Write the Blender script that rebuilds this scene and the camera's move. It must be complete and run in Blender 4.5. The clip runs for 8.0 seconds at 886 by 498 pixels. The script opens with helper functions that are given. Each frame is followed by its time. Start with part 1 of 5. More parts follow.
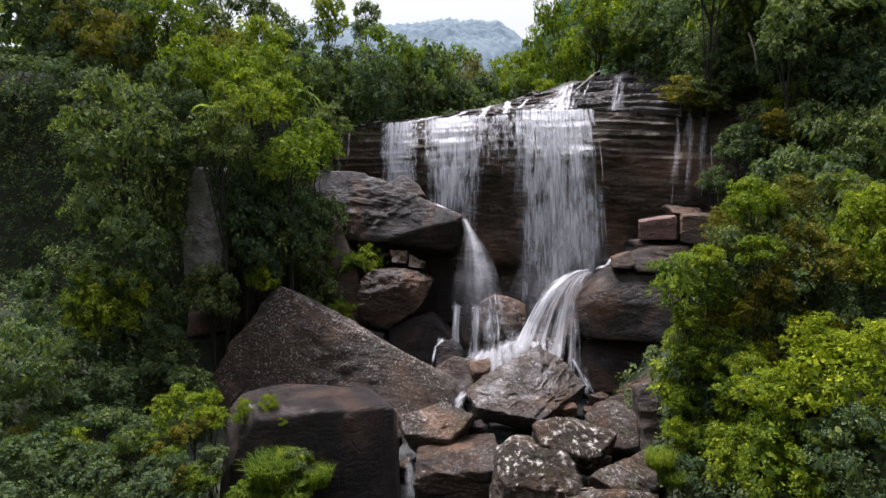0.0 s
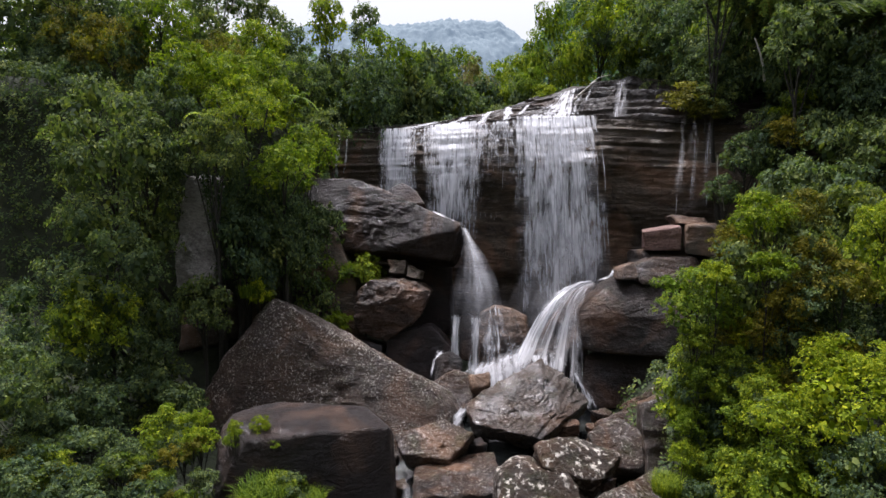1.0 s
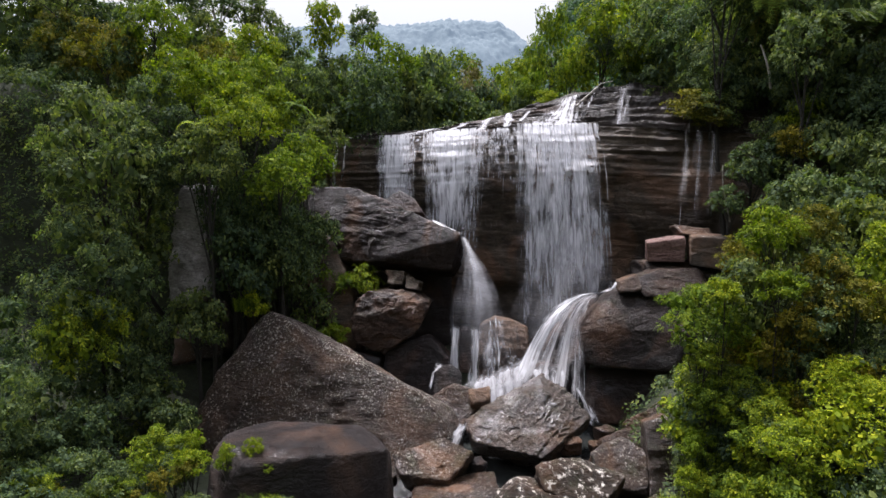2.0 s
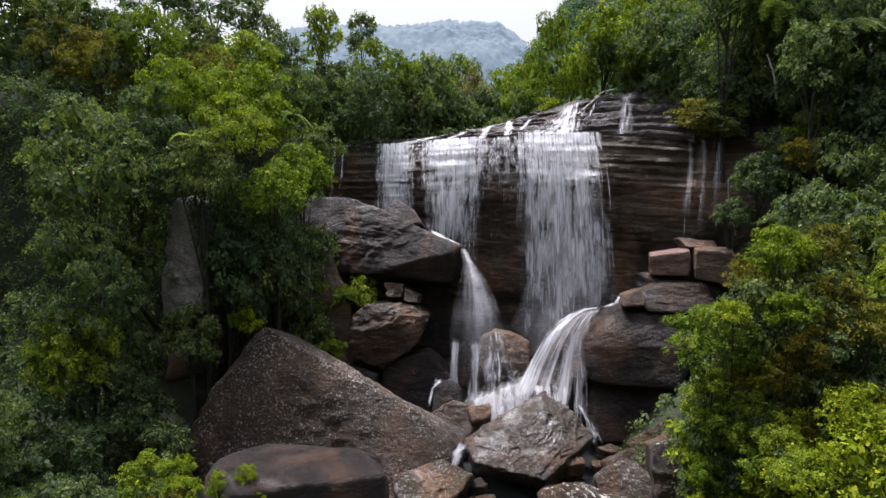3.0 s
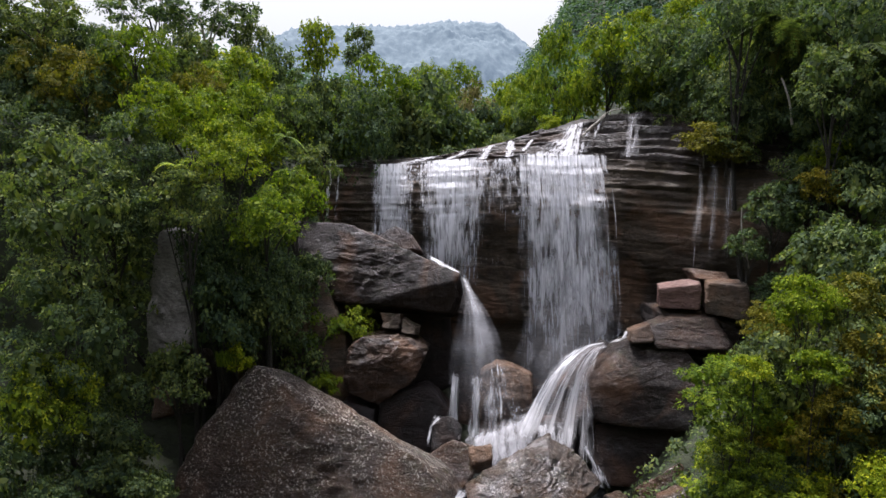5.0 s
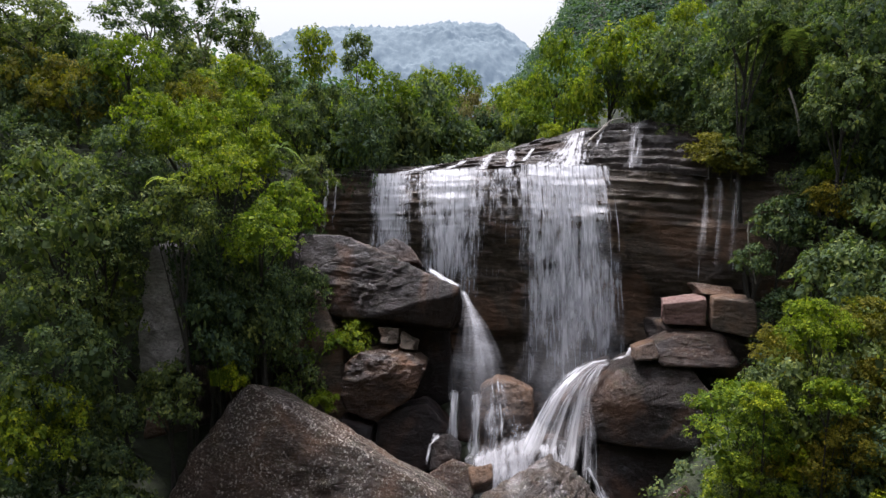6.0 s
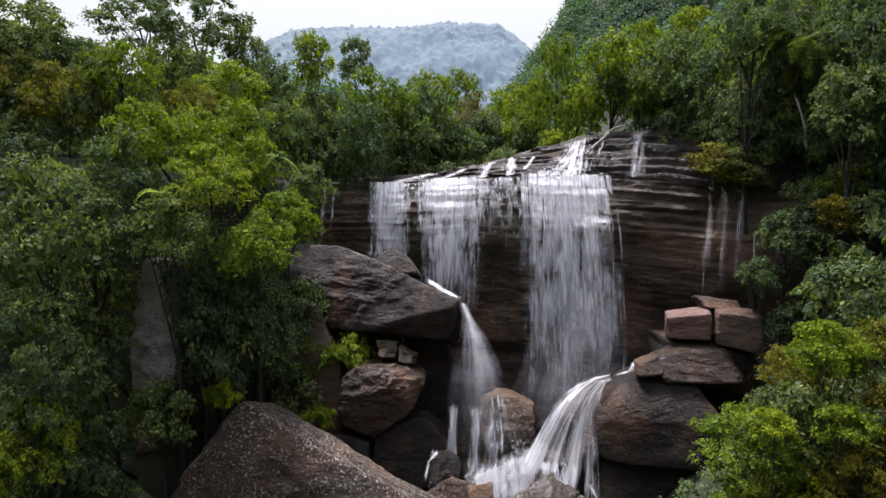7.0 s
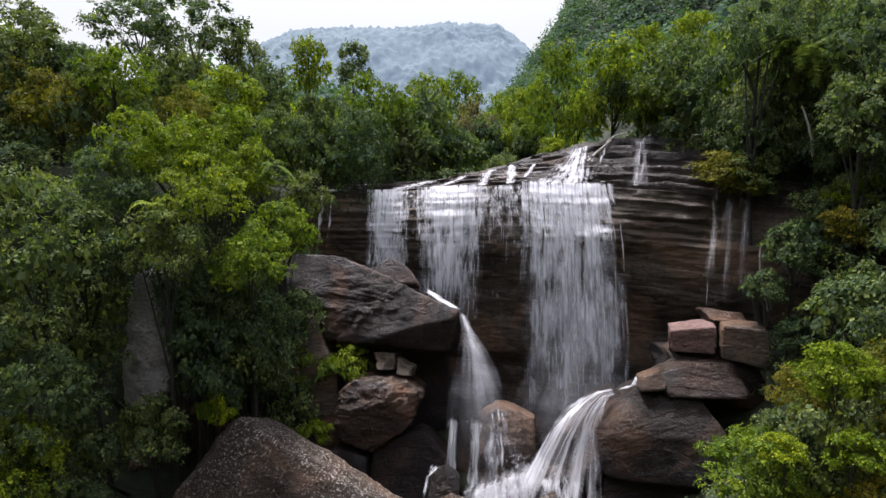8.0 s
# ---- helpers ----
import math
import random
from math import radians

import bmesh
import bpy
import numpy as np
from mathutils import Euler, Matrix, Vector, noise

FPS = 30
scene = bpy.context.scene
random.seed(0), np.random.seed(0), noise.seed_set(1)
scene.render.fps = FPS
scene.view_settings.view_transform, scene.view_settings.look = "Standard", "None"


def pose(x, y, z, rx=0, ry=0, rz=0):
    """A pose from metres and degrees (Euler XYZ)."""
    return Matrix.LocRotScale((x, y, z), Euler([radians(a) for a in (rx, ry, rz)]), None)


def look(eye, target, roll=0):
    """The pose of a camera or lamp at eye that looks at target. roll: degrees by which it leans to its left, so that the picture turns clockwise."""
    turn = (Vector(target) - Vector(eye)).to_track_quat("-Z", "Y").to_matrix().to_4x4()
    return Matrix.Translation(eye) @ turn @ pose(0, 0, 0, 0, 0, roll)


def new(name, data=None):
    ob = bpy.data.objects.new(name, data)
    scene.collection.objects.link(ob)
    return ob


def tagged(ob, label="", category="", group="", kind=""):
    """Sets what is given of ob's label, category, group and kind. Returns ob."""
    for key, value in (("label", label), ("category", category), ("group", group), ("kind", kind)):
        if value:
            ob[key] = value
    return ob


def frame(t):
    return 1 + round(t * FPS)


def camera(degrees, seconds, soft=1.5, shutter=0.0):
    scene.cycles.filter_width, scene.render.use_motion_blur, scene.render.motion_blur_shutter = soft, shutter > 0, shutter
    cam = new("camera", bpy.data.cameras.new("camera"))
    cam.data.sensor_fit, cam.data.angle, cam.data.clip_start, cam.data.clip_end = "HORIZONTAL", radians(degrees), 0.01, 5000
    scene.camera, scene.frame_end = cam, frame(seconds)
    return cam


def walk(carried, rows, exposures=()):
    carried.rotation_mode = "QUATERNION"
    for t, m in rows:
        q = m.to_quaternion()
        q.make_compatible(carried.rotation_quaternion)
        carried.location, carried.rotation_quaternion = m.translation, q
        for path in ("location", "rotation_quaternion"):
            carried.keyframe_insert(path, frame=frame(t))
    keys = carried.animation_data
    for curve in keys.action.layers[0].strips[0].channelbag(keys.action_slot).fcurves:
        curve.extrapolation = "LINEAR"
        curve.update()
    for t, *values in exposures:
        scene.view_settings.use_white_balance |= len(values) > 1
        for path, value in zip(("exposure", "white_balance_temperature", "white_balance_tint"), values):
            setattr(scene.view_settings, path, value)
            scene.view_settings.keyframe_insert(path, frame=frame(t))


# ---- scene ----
cam = camera(73.0, 8.0, 1.5)
METRES, EYE, TILT, LEAN, TURN = 9.2, 6.0, -8.0, 0.0, 0.0
ROWS = [
    (0.0, 0.0000, 0.0000, 0.0000, 0.00, 0.00, -0.00),
    (0.5, 0.0052, 0.0645, 0.0428, 0.01, 0.01, -0.02),
    (1.0, 0.0100, 0.1249, 0.0913, 0.01, 0.02, -0.04),
    (1.5, 0.0127, 0.1797, 0.1373, -0.01, 0.02, -0.06),
    (3.0, 0.0201, 0.3394, 0.2948, -0.01, 0.05, -0.06),
    (3.5, 0.0223, 0.3924, 0.3553, -0.02, 0.05, -0.06),
    (4.0, 0.0237, 0.4466, 0.4152, -0.02, 0.06, -0.06),
    (4.5, 0.0239, 0.5043, 0.4837, -0.03, 0.06, -0.07),
    (6.0, 0.0332, 0.6727, 0.6595, -0.02, 0.09, -0.01),
    (6.5, 0.0359, 0.7241, 0.7093, -0.03, 0.11, -0.01),
    (7.0, 0.0400, 0.7726, 0.7546, -0.03, 0.11, -0.01),
    (7.5, 0.0428, 0.8191, 0.7969, -0.04, 0.12, 0.00),
    (8.0, 0.0463, 0.8645, 0.8406, -0.05, 0.11, 0.01),
]
walk(cam, [(t, pose(0, 0, EYE, TILT, LEAN, TURN) @ pose(METRES * x, METRES * y, METRES * z, 90 + pitch, roll, yaw)) for t, x, y, z, yaw, pitch, roll in ROWS], exposures=[(0.0, 1.07, 5760, 18), (8.0, 1.07, 5760, 18)])

# ---- world, sun, exposure ----
SUN_UP, SUN_ROUND = 68.0, -25.0
world = bpy.data.worlds.new("overcast_sky")
scene.world = world
world.use_nodes = True
wn, wl = world.node_tree.nodes, world.node_tree.links
wn.clear()
sky = wn.new("ShaderNodeTexSky")
sky.sky_type = "NISHITA"
sky.sun_disc = False
sky.sun_elevation = radians(SUN_UP)
sky.sun_rotation = radians(SUN_ROUND)
sky.air_density, sky.dust_density, sky.ozone_density = 1.0, 4.0, 1.0
sky_level = wn.new("ShaderNodeVectorMath")
sky_level.operation = "SCALE"
sky_level.inputs["Scale"].default_value = 0.08
cloud = wn.new("ShaderNodeMix")
cloud.data_type = "RGBA"
cloud.inputs[0].default_value = 0.9
height = wn.new("ShaderNodeSeparateXYZ")
wl.new(wn.new("ShaderNodeTexCoord").outputs["Generated"], height.inputs[0])
deck = wn.new("ShaderNodeValToRGB")          # an overcast deck is three times as bright overhead as at the horizon
deck.color_ramp.elements[0].position = 0.2
deck.color_ramp.elements[0].color = (0.48, 0.467, 0.41, 1)
deck.color_ramp.elements[1].color = (1.12, 1.1, 1.14, 1)
wl.new(height.outputs[2], deck.inputs[0])
wl.new(deck.outputs[0], cloud.inputs[7])
back = wn.new("ShaderNodeBackground")
back.inputs["Strength"].default_value = 1.0
out = wn.new("ShaderNodeOutputWorld")
wl.new(sky.outputs[0], sky_level.inputs[0])
wl.new(sky_level.outputs[0], cloud.inputs[6])
wl.new(cloud.outputs[2], back.inputs["Color"])
wl.new(back.outputs[0], out.inputs["Surface"])

sun = new("sun", bpy.data.lights.new("sun", "SUN"))
sun.data.energy, sun.data.angle, sun.data.color = 4.8, radians(12), (1.0, 0.93, 0.84)
a, b = radians(SUN_UP), radians(SUN_ROUND)
sun.matrix_world = look((0, 0, 0), (-math.sin(b) * math.cos(a), -math.cos(b) * math.cos(a), -math.sin(a)))


# ---- materials ----
def material(name):
    m = bpy.data.materials.new(name)
    m.use_nodes = True
    n = m.node_tree.nodes
    n.clear()
    o = n.new("ShaderNodeOutputMaterial")
    return m, n, m.node_tree.links, o


def coords(n, l, scale=(1, 1, 1), kind="Object"):
    c = n.new("ShaderNodeTexCoord")
    mp = n.new("ShaderNodeMapping")
    mp.inputs["Scale"].default_value = scale
    l.new(c.outputs[kind], mp.inputs[0])
    return mp.outputs[0]


def world_coords(n, l, scale=(1, 1, 1)):
    c = n.new("ShaderNodeNewGeometry")
    mp = n.new("ShaderNodeMapping")
    mp.inputs["Scale"].default_value = scale
    l.new(c.outputs["Position"], mp.inputs[0])
    return mp.outputs[0]


def tilted(n, l, scale, turn):
    """World coordinates turned about the y axis, then stretched: bedding that dips."""
    mp = n.new("ShaderNodeMapping")
    mp.inputs["Rotation"].default_value = (0, turn, 0.3 * turn)
    l.new(world_coords(n, l), mp.inputs[0])
    mp2 = n.new("ShaderNodeMapping")
    mp2.inputs["Scale"].default_value = scale
    l.new(mp.outputs[0], mp2.inputs[0])
    return mp2.outputs[0]


def noise_tex(n, l, vec, scale, detail=6, rough=0.6, distort=0.0):
    t = n.new("ShaderNodeTexNoise")
    t.inputs["Scale"].default_value = scale
    t.inputs["Detail"].default_value = detail
    t.inputs["Roughness"].default_value = rough
    t.inputs["Distortion"].default_value = distort
    l.new(vec, t.inputs["Vector"])
    return t.outputs["Fac"]


def ramp(n, l, fac, stops):
    r = n.new("ShaderNodeValToRGB")
    e = r.color_ramp.elements
    while len(e) < len(stops):
        e.new(0.5)
    for el, (p, c) in zip(e, stops):
        el.position = p
        el.color = (*c, 1) if isinstance(c, tuple) else (c, c, c, 1)
    l.new(fac, r.inputs[0])
    return r.outputs[0]


def mix(n, l, fac, c1, c2, how="MIX"):
    m = n.new("ShaderNodeMix")
    m.data_type = "RGBA"
    m.blend_type = how
    for s, v in ((m.inputs[0], fac), (m.inputs[6], c1), (m.inputs[7], c2)):
        if isinstance(v, (float, int)):
            s.default_value = v
        elif isinstance(v, tuple):
            s.default_value = (*v, 1)
        else:
            l.new(v, s)
    return m.outputs[2]


def maths(n, l, op, v1, v2=0.0):
    m = n.new("ShaderNodeMath")
    m.operation = op
    for s, v in zip(m.inputs, (v1, v2)):
        if isinstance(v, (float, int)):
            s.default_value = v
        else:
            l.new(v, s)
    return m.outputs[0]


def rock_material(name, dark, light, speck=0.0, wet=0.5, strata=1.0, moss=0.0, warm=0.0, relief=0.9, sheen=0.18, dip=0.0, blotch=6.5):
    """Weathered stone: two scales of stain, bedding lines, pale lichen specks, wet sheen."""
    m, n, l, o = material(name)
    p = world_coords(n, l)
    big = noise_tex(n, l, p, 0.35, 5, 0.6, 0.4)
    fine = noise_tex(n, l, world_coords(n, l, (0.8, 0.8, 1.5)), 4.5, 9, 0.72)
    bed = noise_tex(n, l, tilted(n, l, (0.25, 0.25, 2.6), dip), 1.0, 8, 0.68, 0.5)
    vor = n.new("ShaderNodeTexVoronoi")
    vor.feature = "DISTANCE_TO_EDGE"
    vor.inputs["Scale"].default_value = 0.28
    warp = n.new("ShaderNodeVectorMath")
    warp.operation = "ADD"
    wob = n.new("ShaderNodeTexNoise")
    wob.inputs["Scale"].default_value = 0.8
    wob.inputs["Detail"].default_value = 6
    l.new(p, wob.inputs["Vector"])
    l.new(world_coords(n, l, (0.9, 0.9, 1.3)), warp.inputs[0])
    l.new(wob.outputs["Color"], warp.inputs[1])
    l.new(warp.outputs[0], vor.inputs["Vector"])
    crack = ramp(n, l, vor.outputs["Distance"], [(0.0, 0.0), (0.018, 1.0)])
    worn = ramp(n, l, noise_tex(n, l, p, 0.5, 3, 0.5), [(0.5, 0.0), (0.62, 1.0)])
    base = mix(n, l, ramp(n, l, big, [(0.3, 0.0), (0.72, 1.0)]), dark, light)
    base = mix(n, l, 0.8, base, ramp(n, l, fine, [(0.3, 0.32), (0.52, 0.9), (0.7, 1.35)]), "MULTIPLY")
    base = mix(n, l, 0.6 * strata, base, ramp(n, l, bed, [(0.34, 0.5), (0.5, 0.95), (0.7, 1.2)]), "MULTIPLY")
    base = mix(n, l, maths(n, l, "MULTIPLY", worn, 0.75), base, mix(n, l, 0.75, (1.0, 1.0, 1.0), crack, "MULTIPLY"), "MULTIPLY")
    thin = noise_tex(n, l, tilted(n, l, (0.5, 0.5, 7.0), dip), 1.2, 8, 0.7, 0.3)
    base = mix(n, l, 0.55 * min(1.0, strata), base, ramp(n, l, thin, [(0.36, 0.5), (0.5, 0.95), (0.72, 1.25)]), "MULTIPLY")
    if warm:
        rust = ramp(n, l, noise_tex(n, l, p, 0.22, 4, 0.55, 0.8), [(0.5, 0.0), (0.66, 1.0)])
        base = mix(n, l, maths(n, l, "MULTIPLY", rust, warm), base, (0.17, 0.085, 0.04))
    if moss:
        g = n.new("ShaderNodeNewGeometry")
        sep = n.new("ShaderNodeSeparateXYZ")
        l.new(g.outputs["Normal"], sep.inputs[0])
        cover = maths(n, l, "MULTIPLY", ramp(n, l, sep.outputs[2], [(0.25, 0.0), (0.7, 1.0)]),
                      ramp(n, l, noise_tex(n, l, p, 0.8, 6, 0.7), [(0.52, 0.0), (0.62, 1.0)]))
        base = mix(n, l, maths(n, l, "MULTIPLY", cover, moss), base, (0.045, 0.075, 0.012))
    if speck:
        v = ramp(n, l, noise_tex(n, l, p, blotch, 6, 0.75), [(0.55, 0.0), (0.6, 1.0)])
        patch = ramp(n, l, noise_tex(n, l, p, 0.55, 4, 0.6), [(0.4, 0.15), (0.58, 1.0)])
        gs = n.new("ShaderNodeNewGeometry")
        ss = n.new("ShaderNodeSeparateXYZ")
        l.new(gs.outputs["Normal"], ss.inputs[0])
        patch = maths(n, l, "ADD", maths(n, l, "MULTIPLY", patch, 0.55), ramp(n, l, ss.outputs[2], [(0.6, 0.0), (0.85, 0.8)]))
        base = mix(n, l, maths(n, l, "MULTIPLY", maths(n, l, "MULTIPLY", v, patch), speck), base, (0.55, 0.51, 0.44))
    bsdf = n.new("ShaderNodeBsdfPrincipled")
    l.new(base, bsdf.inputs["Base Color"])
    l.new(ramp(n, l, noise_tex(n, l, p, 0.9, 5, 0.6), [(0.35, 0.5 - 0.25 * wet), (0.7, 0.85 - 0.25 * wet)]), bsdf.inputs["Roughness"])
    bsdf.inputs["Specular IOR Level"].default_value = 0.2 + 0.1 * wet if wet < 1 else 0.5
    damp = ramp(n, l, noise_tex(n, l, world_coords(n, l, (1.0, 1.0, 1.6)), 0.6, 6, 0.65, 0.4), [(0.48, 0.02 * wet if wet < 1.1 else 0.1), (0.62, 0.42 * wet if wet < 1.1 else 0.9)])
    l.new(damp, bsdf.inputs["Coat Weight"])
    bsdf.inputs["Coat Roughness"].default_value = sheen
    h = maths(n, l, "ADD", maths(n, l, "MULTIPLY", fine, 1.0), maths(n, l, "MULTIPLY", bed, 1.1 * strata))
    h = maths(n, l, "ADD", h, maths(n, l, "MULTIPLY", noise_tex(n, l, p, 1.1, 7, 0.65, 0.2), 1.0))
    h = maths(n, l, "ADD", h, maths(n, l, "MULTIPLY", thin, 0.6 * strata))
    ridge = noise_tex(n, l, world_coords(n, l, (1.0, 1.0, 1.5)), 0.7, 9, 0.72, 0.3)
    h = maths(n, l, "ADD", h, maths(n, l, "MULTIPLY", maths(n, l, "ABSOLUTE", maths(n, l, "SUBTRACT", ridge, 0.5)), 2.4))
    h = maths(n, l, "ADD", h, maths(n, l, "MULTIPLY", maths(n, l, "MULTIPLY", crack, worn), 0.35))
    bump = n.new("ShaderNodeBump")
    bump.inputs["Strength"].default_value = 0.85 * relief
    bump.inputs["Distance"].default_value = 0.3
    l.new(h, bump.inputs["Height"])
    l.new(bump.outputs[0], bsdf.inputs["Normal"])
    film = n.new("ShaderNodeBump")
    film.inputs["Strength"].default_value = 0.3 * relief
    film.inputs["Distance"].default_value = 0.3
    l.new(h, film.inputs["Height"])
    l.new(film.outputs[0], bsdf.inputs["Coat Normal"])
    l.new(bsdf.outputs[0], o.inputs[0])
    return m


def leaf_material(name, low, high, tip, gloss=0.72):
    """Leaves: each one its own tint, each plant its own shade, light shining through."""
    m, n, l, o = material(name)
    g = n.new("ShaderNodeNewGeometry")
    info = n.new("ShaderNodeObjectInfo")
    patch = noise_tex(n, l, world_coords(n, l), 0.5, 3, 0.6)
    each = maths(n, l, "ADD", maths(n, l, "MULTIPLY", g.outputs["Random Per Island"], 0.52),
                 maths(n, l, "MULTIPLY", patch, 0.45))
    col = ramp(n, l, each, [(0.2, low), (0.55, high), (0.82, tip)])
    col = mix(n, l, 1.0, col, ramp(n, l, info.outputs["Random"], [(0.0, (0.72, 0.78, 0.8)), (0.5, (1.0, 1.0, 0.9)), (1.0, (1.3, 1.18, 0.85))]), "MULTIPLY")
    bsdf = n.new("ShaderNodeBsdfPrincipled")
    bsdf.inputs["Roughness"].default_value = gloss
    bsdf.inputs["Specular IOR Level"].default_value = 0.08
    l.new(col, bsdf.inputs["Base Color"])
    tr = n.new("ShaderNodeBsdfTranslucent")
    l.new(mix(n, l, 1.0, col, (1.5, 1.65, 0.55), "MULTIPLY"), tr.inputs["Color"])
    mx = n.new("ShaderNodeMixShader")
    mx.inputs[0].default_value = 0.3
    l.new(bsdf.outputs[0], mx.inputs[1])
    l.new(tr.outputs[0], mx.inputs[2])
    l.new(mx.outputs[0], o.inputs[0])
    return m


def water_material(name, cut, fine=9.0, long=0.35, soft=0.25, most=1.0, tone=(0.93, 0.925, 0.935)):
    """Falling white water: streaks drawn out along the fall, thin places let the rock show."""
    m, n, l, o = material(name)
    uv = coords(n, l, (1, 1, 1), "UV")
    sep = n.new("ShaderNodeSeparateXYZ")
    l.new(uv, sep.inputs[0])
    comb = n.new("ShaderNodeCombineXYZ")
    l.new(sep.outputs[0], comb.inputs[0])
    l.new(maths(n, l, "MULTIPLY", sep.outputs[1], long), comb.inputs[1])
    streak = noise_tex(n, l, comb.outputs[0], fine, 4, 0.55, 0.25)
    comb2 = n.new("ShaderNodeCombineXYZ")
    l.new(sep.outputs[0], comb2.inputs[0])
    l.new(maths(n, l, "MULTIPLY", sep.outputs[1], 0.1), comb2.inputs[1])
    broad = noise_tex(n, l, comb2.outputs[0], 1.2, 4, 0.6, 0.5)
    comb3 = n.new("ShaderNodeCombineXYZ")
    l.new(maths(n, l, "MULTIPLY", sep.outputs[0], 1.6), comb3.inputs[0])
    l.new(maths(n, l, "MULTIPLY", sep.outputs[1], 0.2), comb3.inputs[1])
    froth = noise_tex(n, l, comb3.outputs[0], 1.7, 7, 0.7, 0.6)
    comb4 = n.new("ShaderNodeCombineXYZ")
    l.new(maths(n, l, "MULTIPLY", sep.outputs[0], 0.3), comb4.inputs[0])
    l.new(maths(n, l, "MULTIPLY", sep.outputs[1], 0.95), comb4.inputs[1])
    ledge = noise_tex(n, l, comb4.outputs[0], 1.0, 3, 0.6, 0.4)
    comb5 = n.new("ShaderNodeCombineXYZ")
    l.new(maths(n, l, "MULTIPLY", sep.outputs[0], 0.95), comb5.inputs[0])
    l.new(maths(n, l, "MULTIPLY", sep.outputs[1], 0.08), comb5.inputs[1])
    packet = noise_tex(n, l, comb5.outputs[0], 1.6, 5, 0.62, 0.5)
    edge = n.new("ShaderNodeAttribute")
    edge.attribute_name = "body"
    free = n.new("ShaderNodeAttribute")
    free.attribute_name = "free"
    v1 = maths(n, l, "ADD", maths(n, l, "MULTIPLY", froth, 0.32), maths(n, l, "MULTIPLY", ledge, 0.16))
    v1 = maths(n, l, "ADD", v1, maths(n, l, "MULTIPLY", streak, 0.52))
    v1 = maths(n, l, "ADD", maths(n, l, "MULTIPLY", maths(n, l, "SUBTRACT", v1, 0.5), 2.8), 0.47)
    v2 = maths(n, l, "ADD", maths(n, l, "MULTIPLY", streak, 0.36), maths(n, l, "MULTIPLY", broad, 0.22))
    v2 = maths(n, l, "ADD", v2, maths(n, l, "MULTIPLY", packet, 0.42))
    v2 = maths(n, l, "ADD", maths(n, l, "MULTIPLY", maths(n, l, "SUBTRACT", v2, 0.5), 2.6), 0.47)
    blend = n.new("ShaderNodeMix")
    l.new(free.outputs["Fac"], blend.inputs[0])
    l.new(v1, blend.inputs[2])
    l.new(v2, blend.inputs[3])
    v = maths(n, l, "ADD", blend.outputs[0], maths(n, l, "MULTIPLY", maths(n, l, "SUBTRACT", edge.outputs["Fac"], 1.0), 0.3))
    mask = ramp(n, l, v, [(cut - soft * 0.5, 0.0), (cut + soft * 0.5, most)])
    mask = maths(n, l, "MULTIPLY", mask, maths(n, l, "POWER", edge.outputs["Fac"], 0.6))
    bsdf = n.new("ShaderNodeBsdfPrincipled")
    bsdf.inputs["Base Color"].default_value = (*tone, 1)
    bsdf.inputs["Roughness"].default_value = 0.6
    tr = n.new("ShaderNodeBsdfTranslucent")
    tr.inputs["Color"].default_value = (*tone, 1)
    body = n.new("ShaderNodeMixShader")
    body.inputs[0].default_value = 0.45
    l.new(bsdf.outputs[0], body.inputs[1])
    l.new(tr.outputs[0], body.inputs[2])
    bump = n.new("ShaderNodeBump")
    bump.inputs["Strength"].default_value = 0.6
    bump.inputs["Distance"].default_value = 0.12
    l.new(streak, bump.inputs["Height"])
    lift = n.new("ShaderNodeVectorMath")
    lift.operation = "ADD"
    lift.inputs[1].default_value = (0, -1.8, 2.6)
    l.new(bump.outputs[0], lift.inputs[0])
    unit = n.new("ShaderNodeVectorMath")
    unit.operation = "NORMALIZE"
    l.new(lift.outputs[0], unit.inputs[0])
    l.new(unit.outputs[0], bsdf.inputs["Normal"])
    sink = n.new("ShaderNodeVectorMath")
    sink.operation = "ADD"
    sink.inputs[1].default_value = (0, 0, -2.8)
    l.new(bump.outputs[0], sink.inputs[0])
    unit2 = n.new("ShaderNodeVectorMath")
    unit2.operation = "NORMALIZE"
    l.new(sink.outputs[0], unit2.inputs[0])
    l.new(unit2.outputs[0], tr.inputs["Normal"])
    clear = n.new("ShaderNodeBsdfTransparent")
    mx = n.new("ShaderNodeMixShader")
    l.new(mask, mx.inputs[0])
    l.new(clear.outputs[0], mx.inputs[1])
    l.new(body.outputs[0], mx.inputs[2])
    l.new(mx.outputs[0], o.inputs[0])
    return m


def plain_material(name, c1, c2, scale=3.0, rough=0.85, bump_by=0.3, glow=None):
    m, n, l, o = material(name)
    p = world_coords(n, l)
    f = noise_tex(n, l, p, scale, 8, 0.65)
    bsdf = n.new("ShaderNodeBsdfPrincipled")
    l.new(ramp(n, l, f, [(0.3, c1), (0.7, c2)]), bsdf.inputs["Base Color"])
    bsdf.inputs["Roughness"].default_value = rough
    # emission used only to imitate distant haze
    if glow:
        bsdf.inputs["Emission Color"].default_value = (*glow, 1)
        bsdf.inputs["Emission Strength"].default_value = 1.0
    bump = n.new("ShaderNodeBump")
    bump.inputs["Strength"].default_value = bump_by
    bump.inputs["Distance"].default_value = 0.3
    l.new(f, bump.inputs["Height"])
    l.new(bump.outputs[0], bsdf.inputs["Normal"])
    l.new(bsdf.outputs[0], o.inputs[0])
    return m


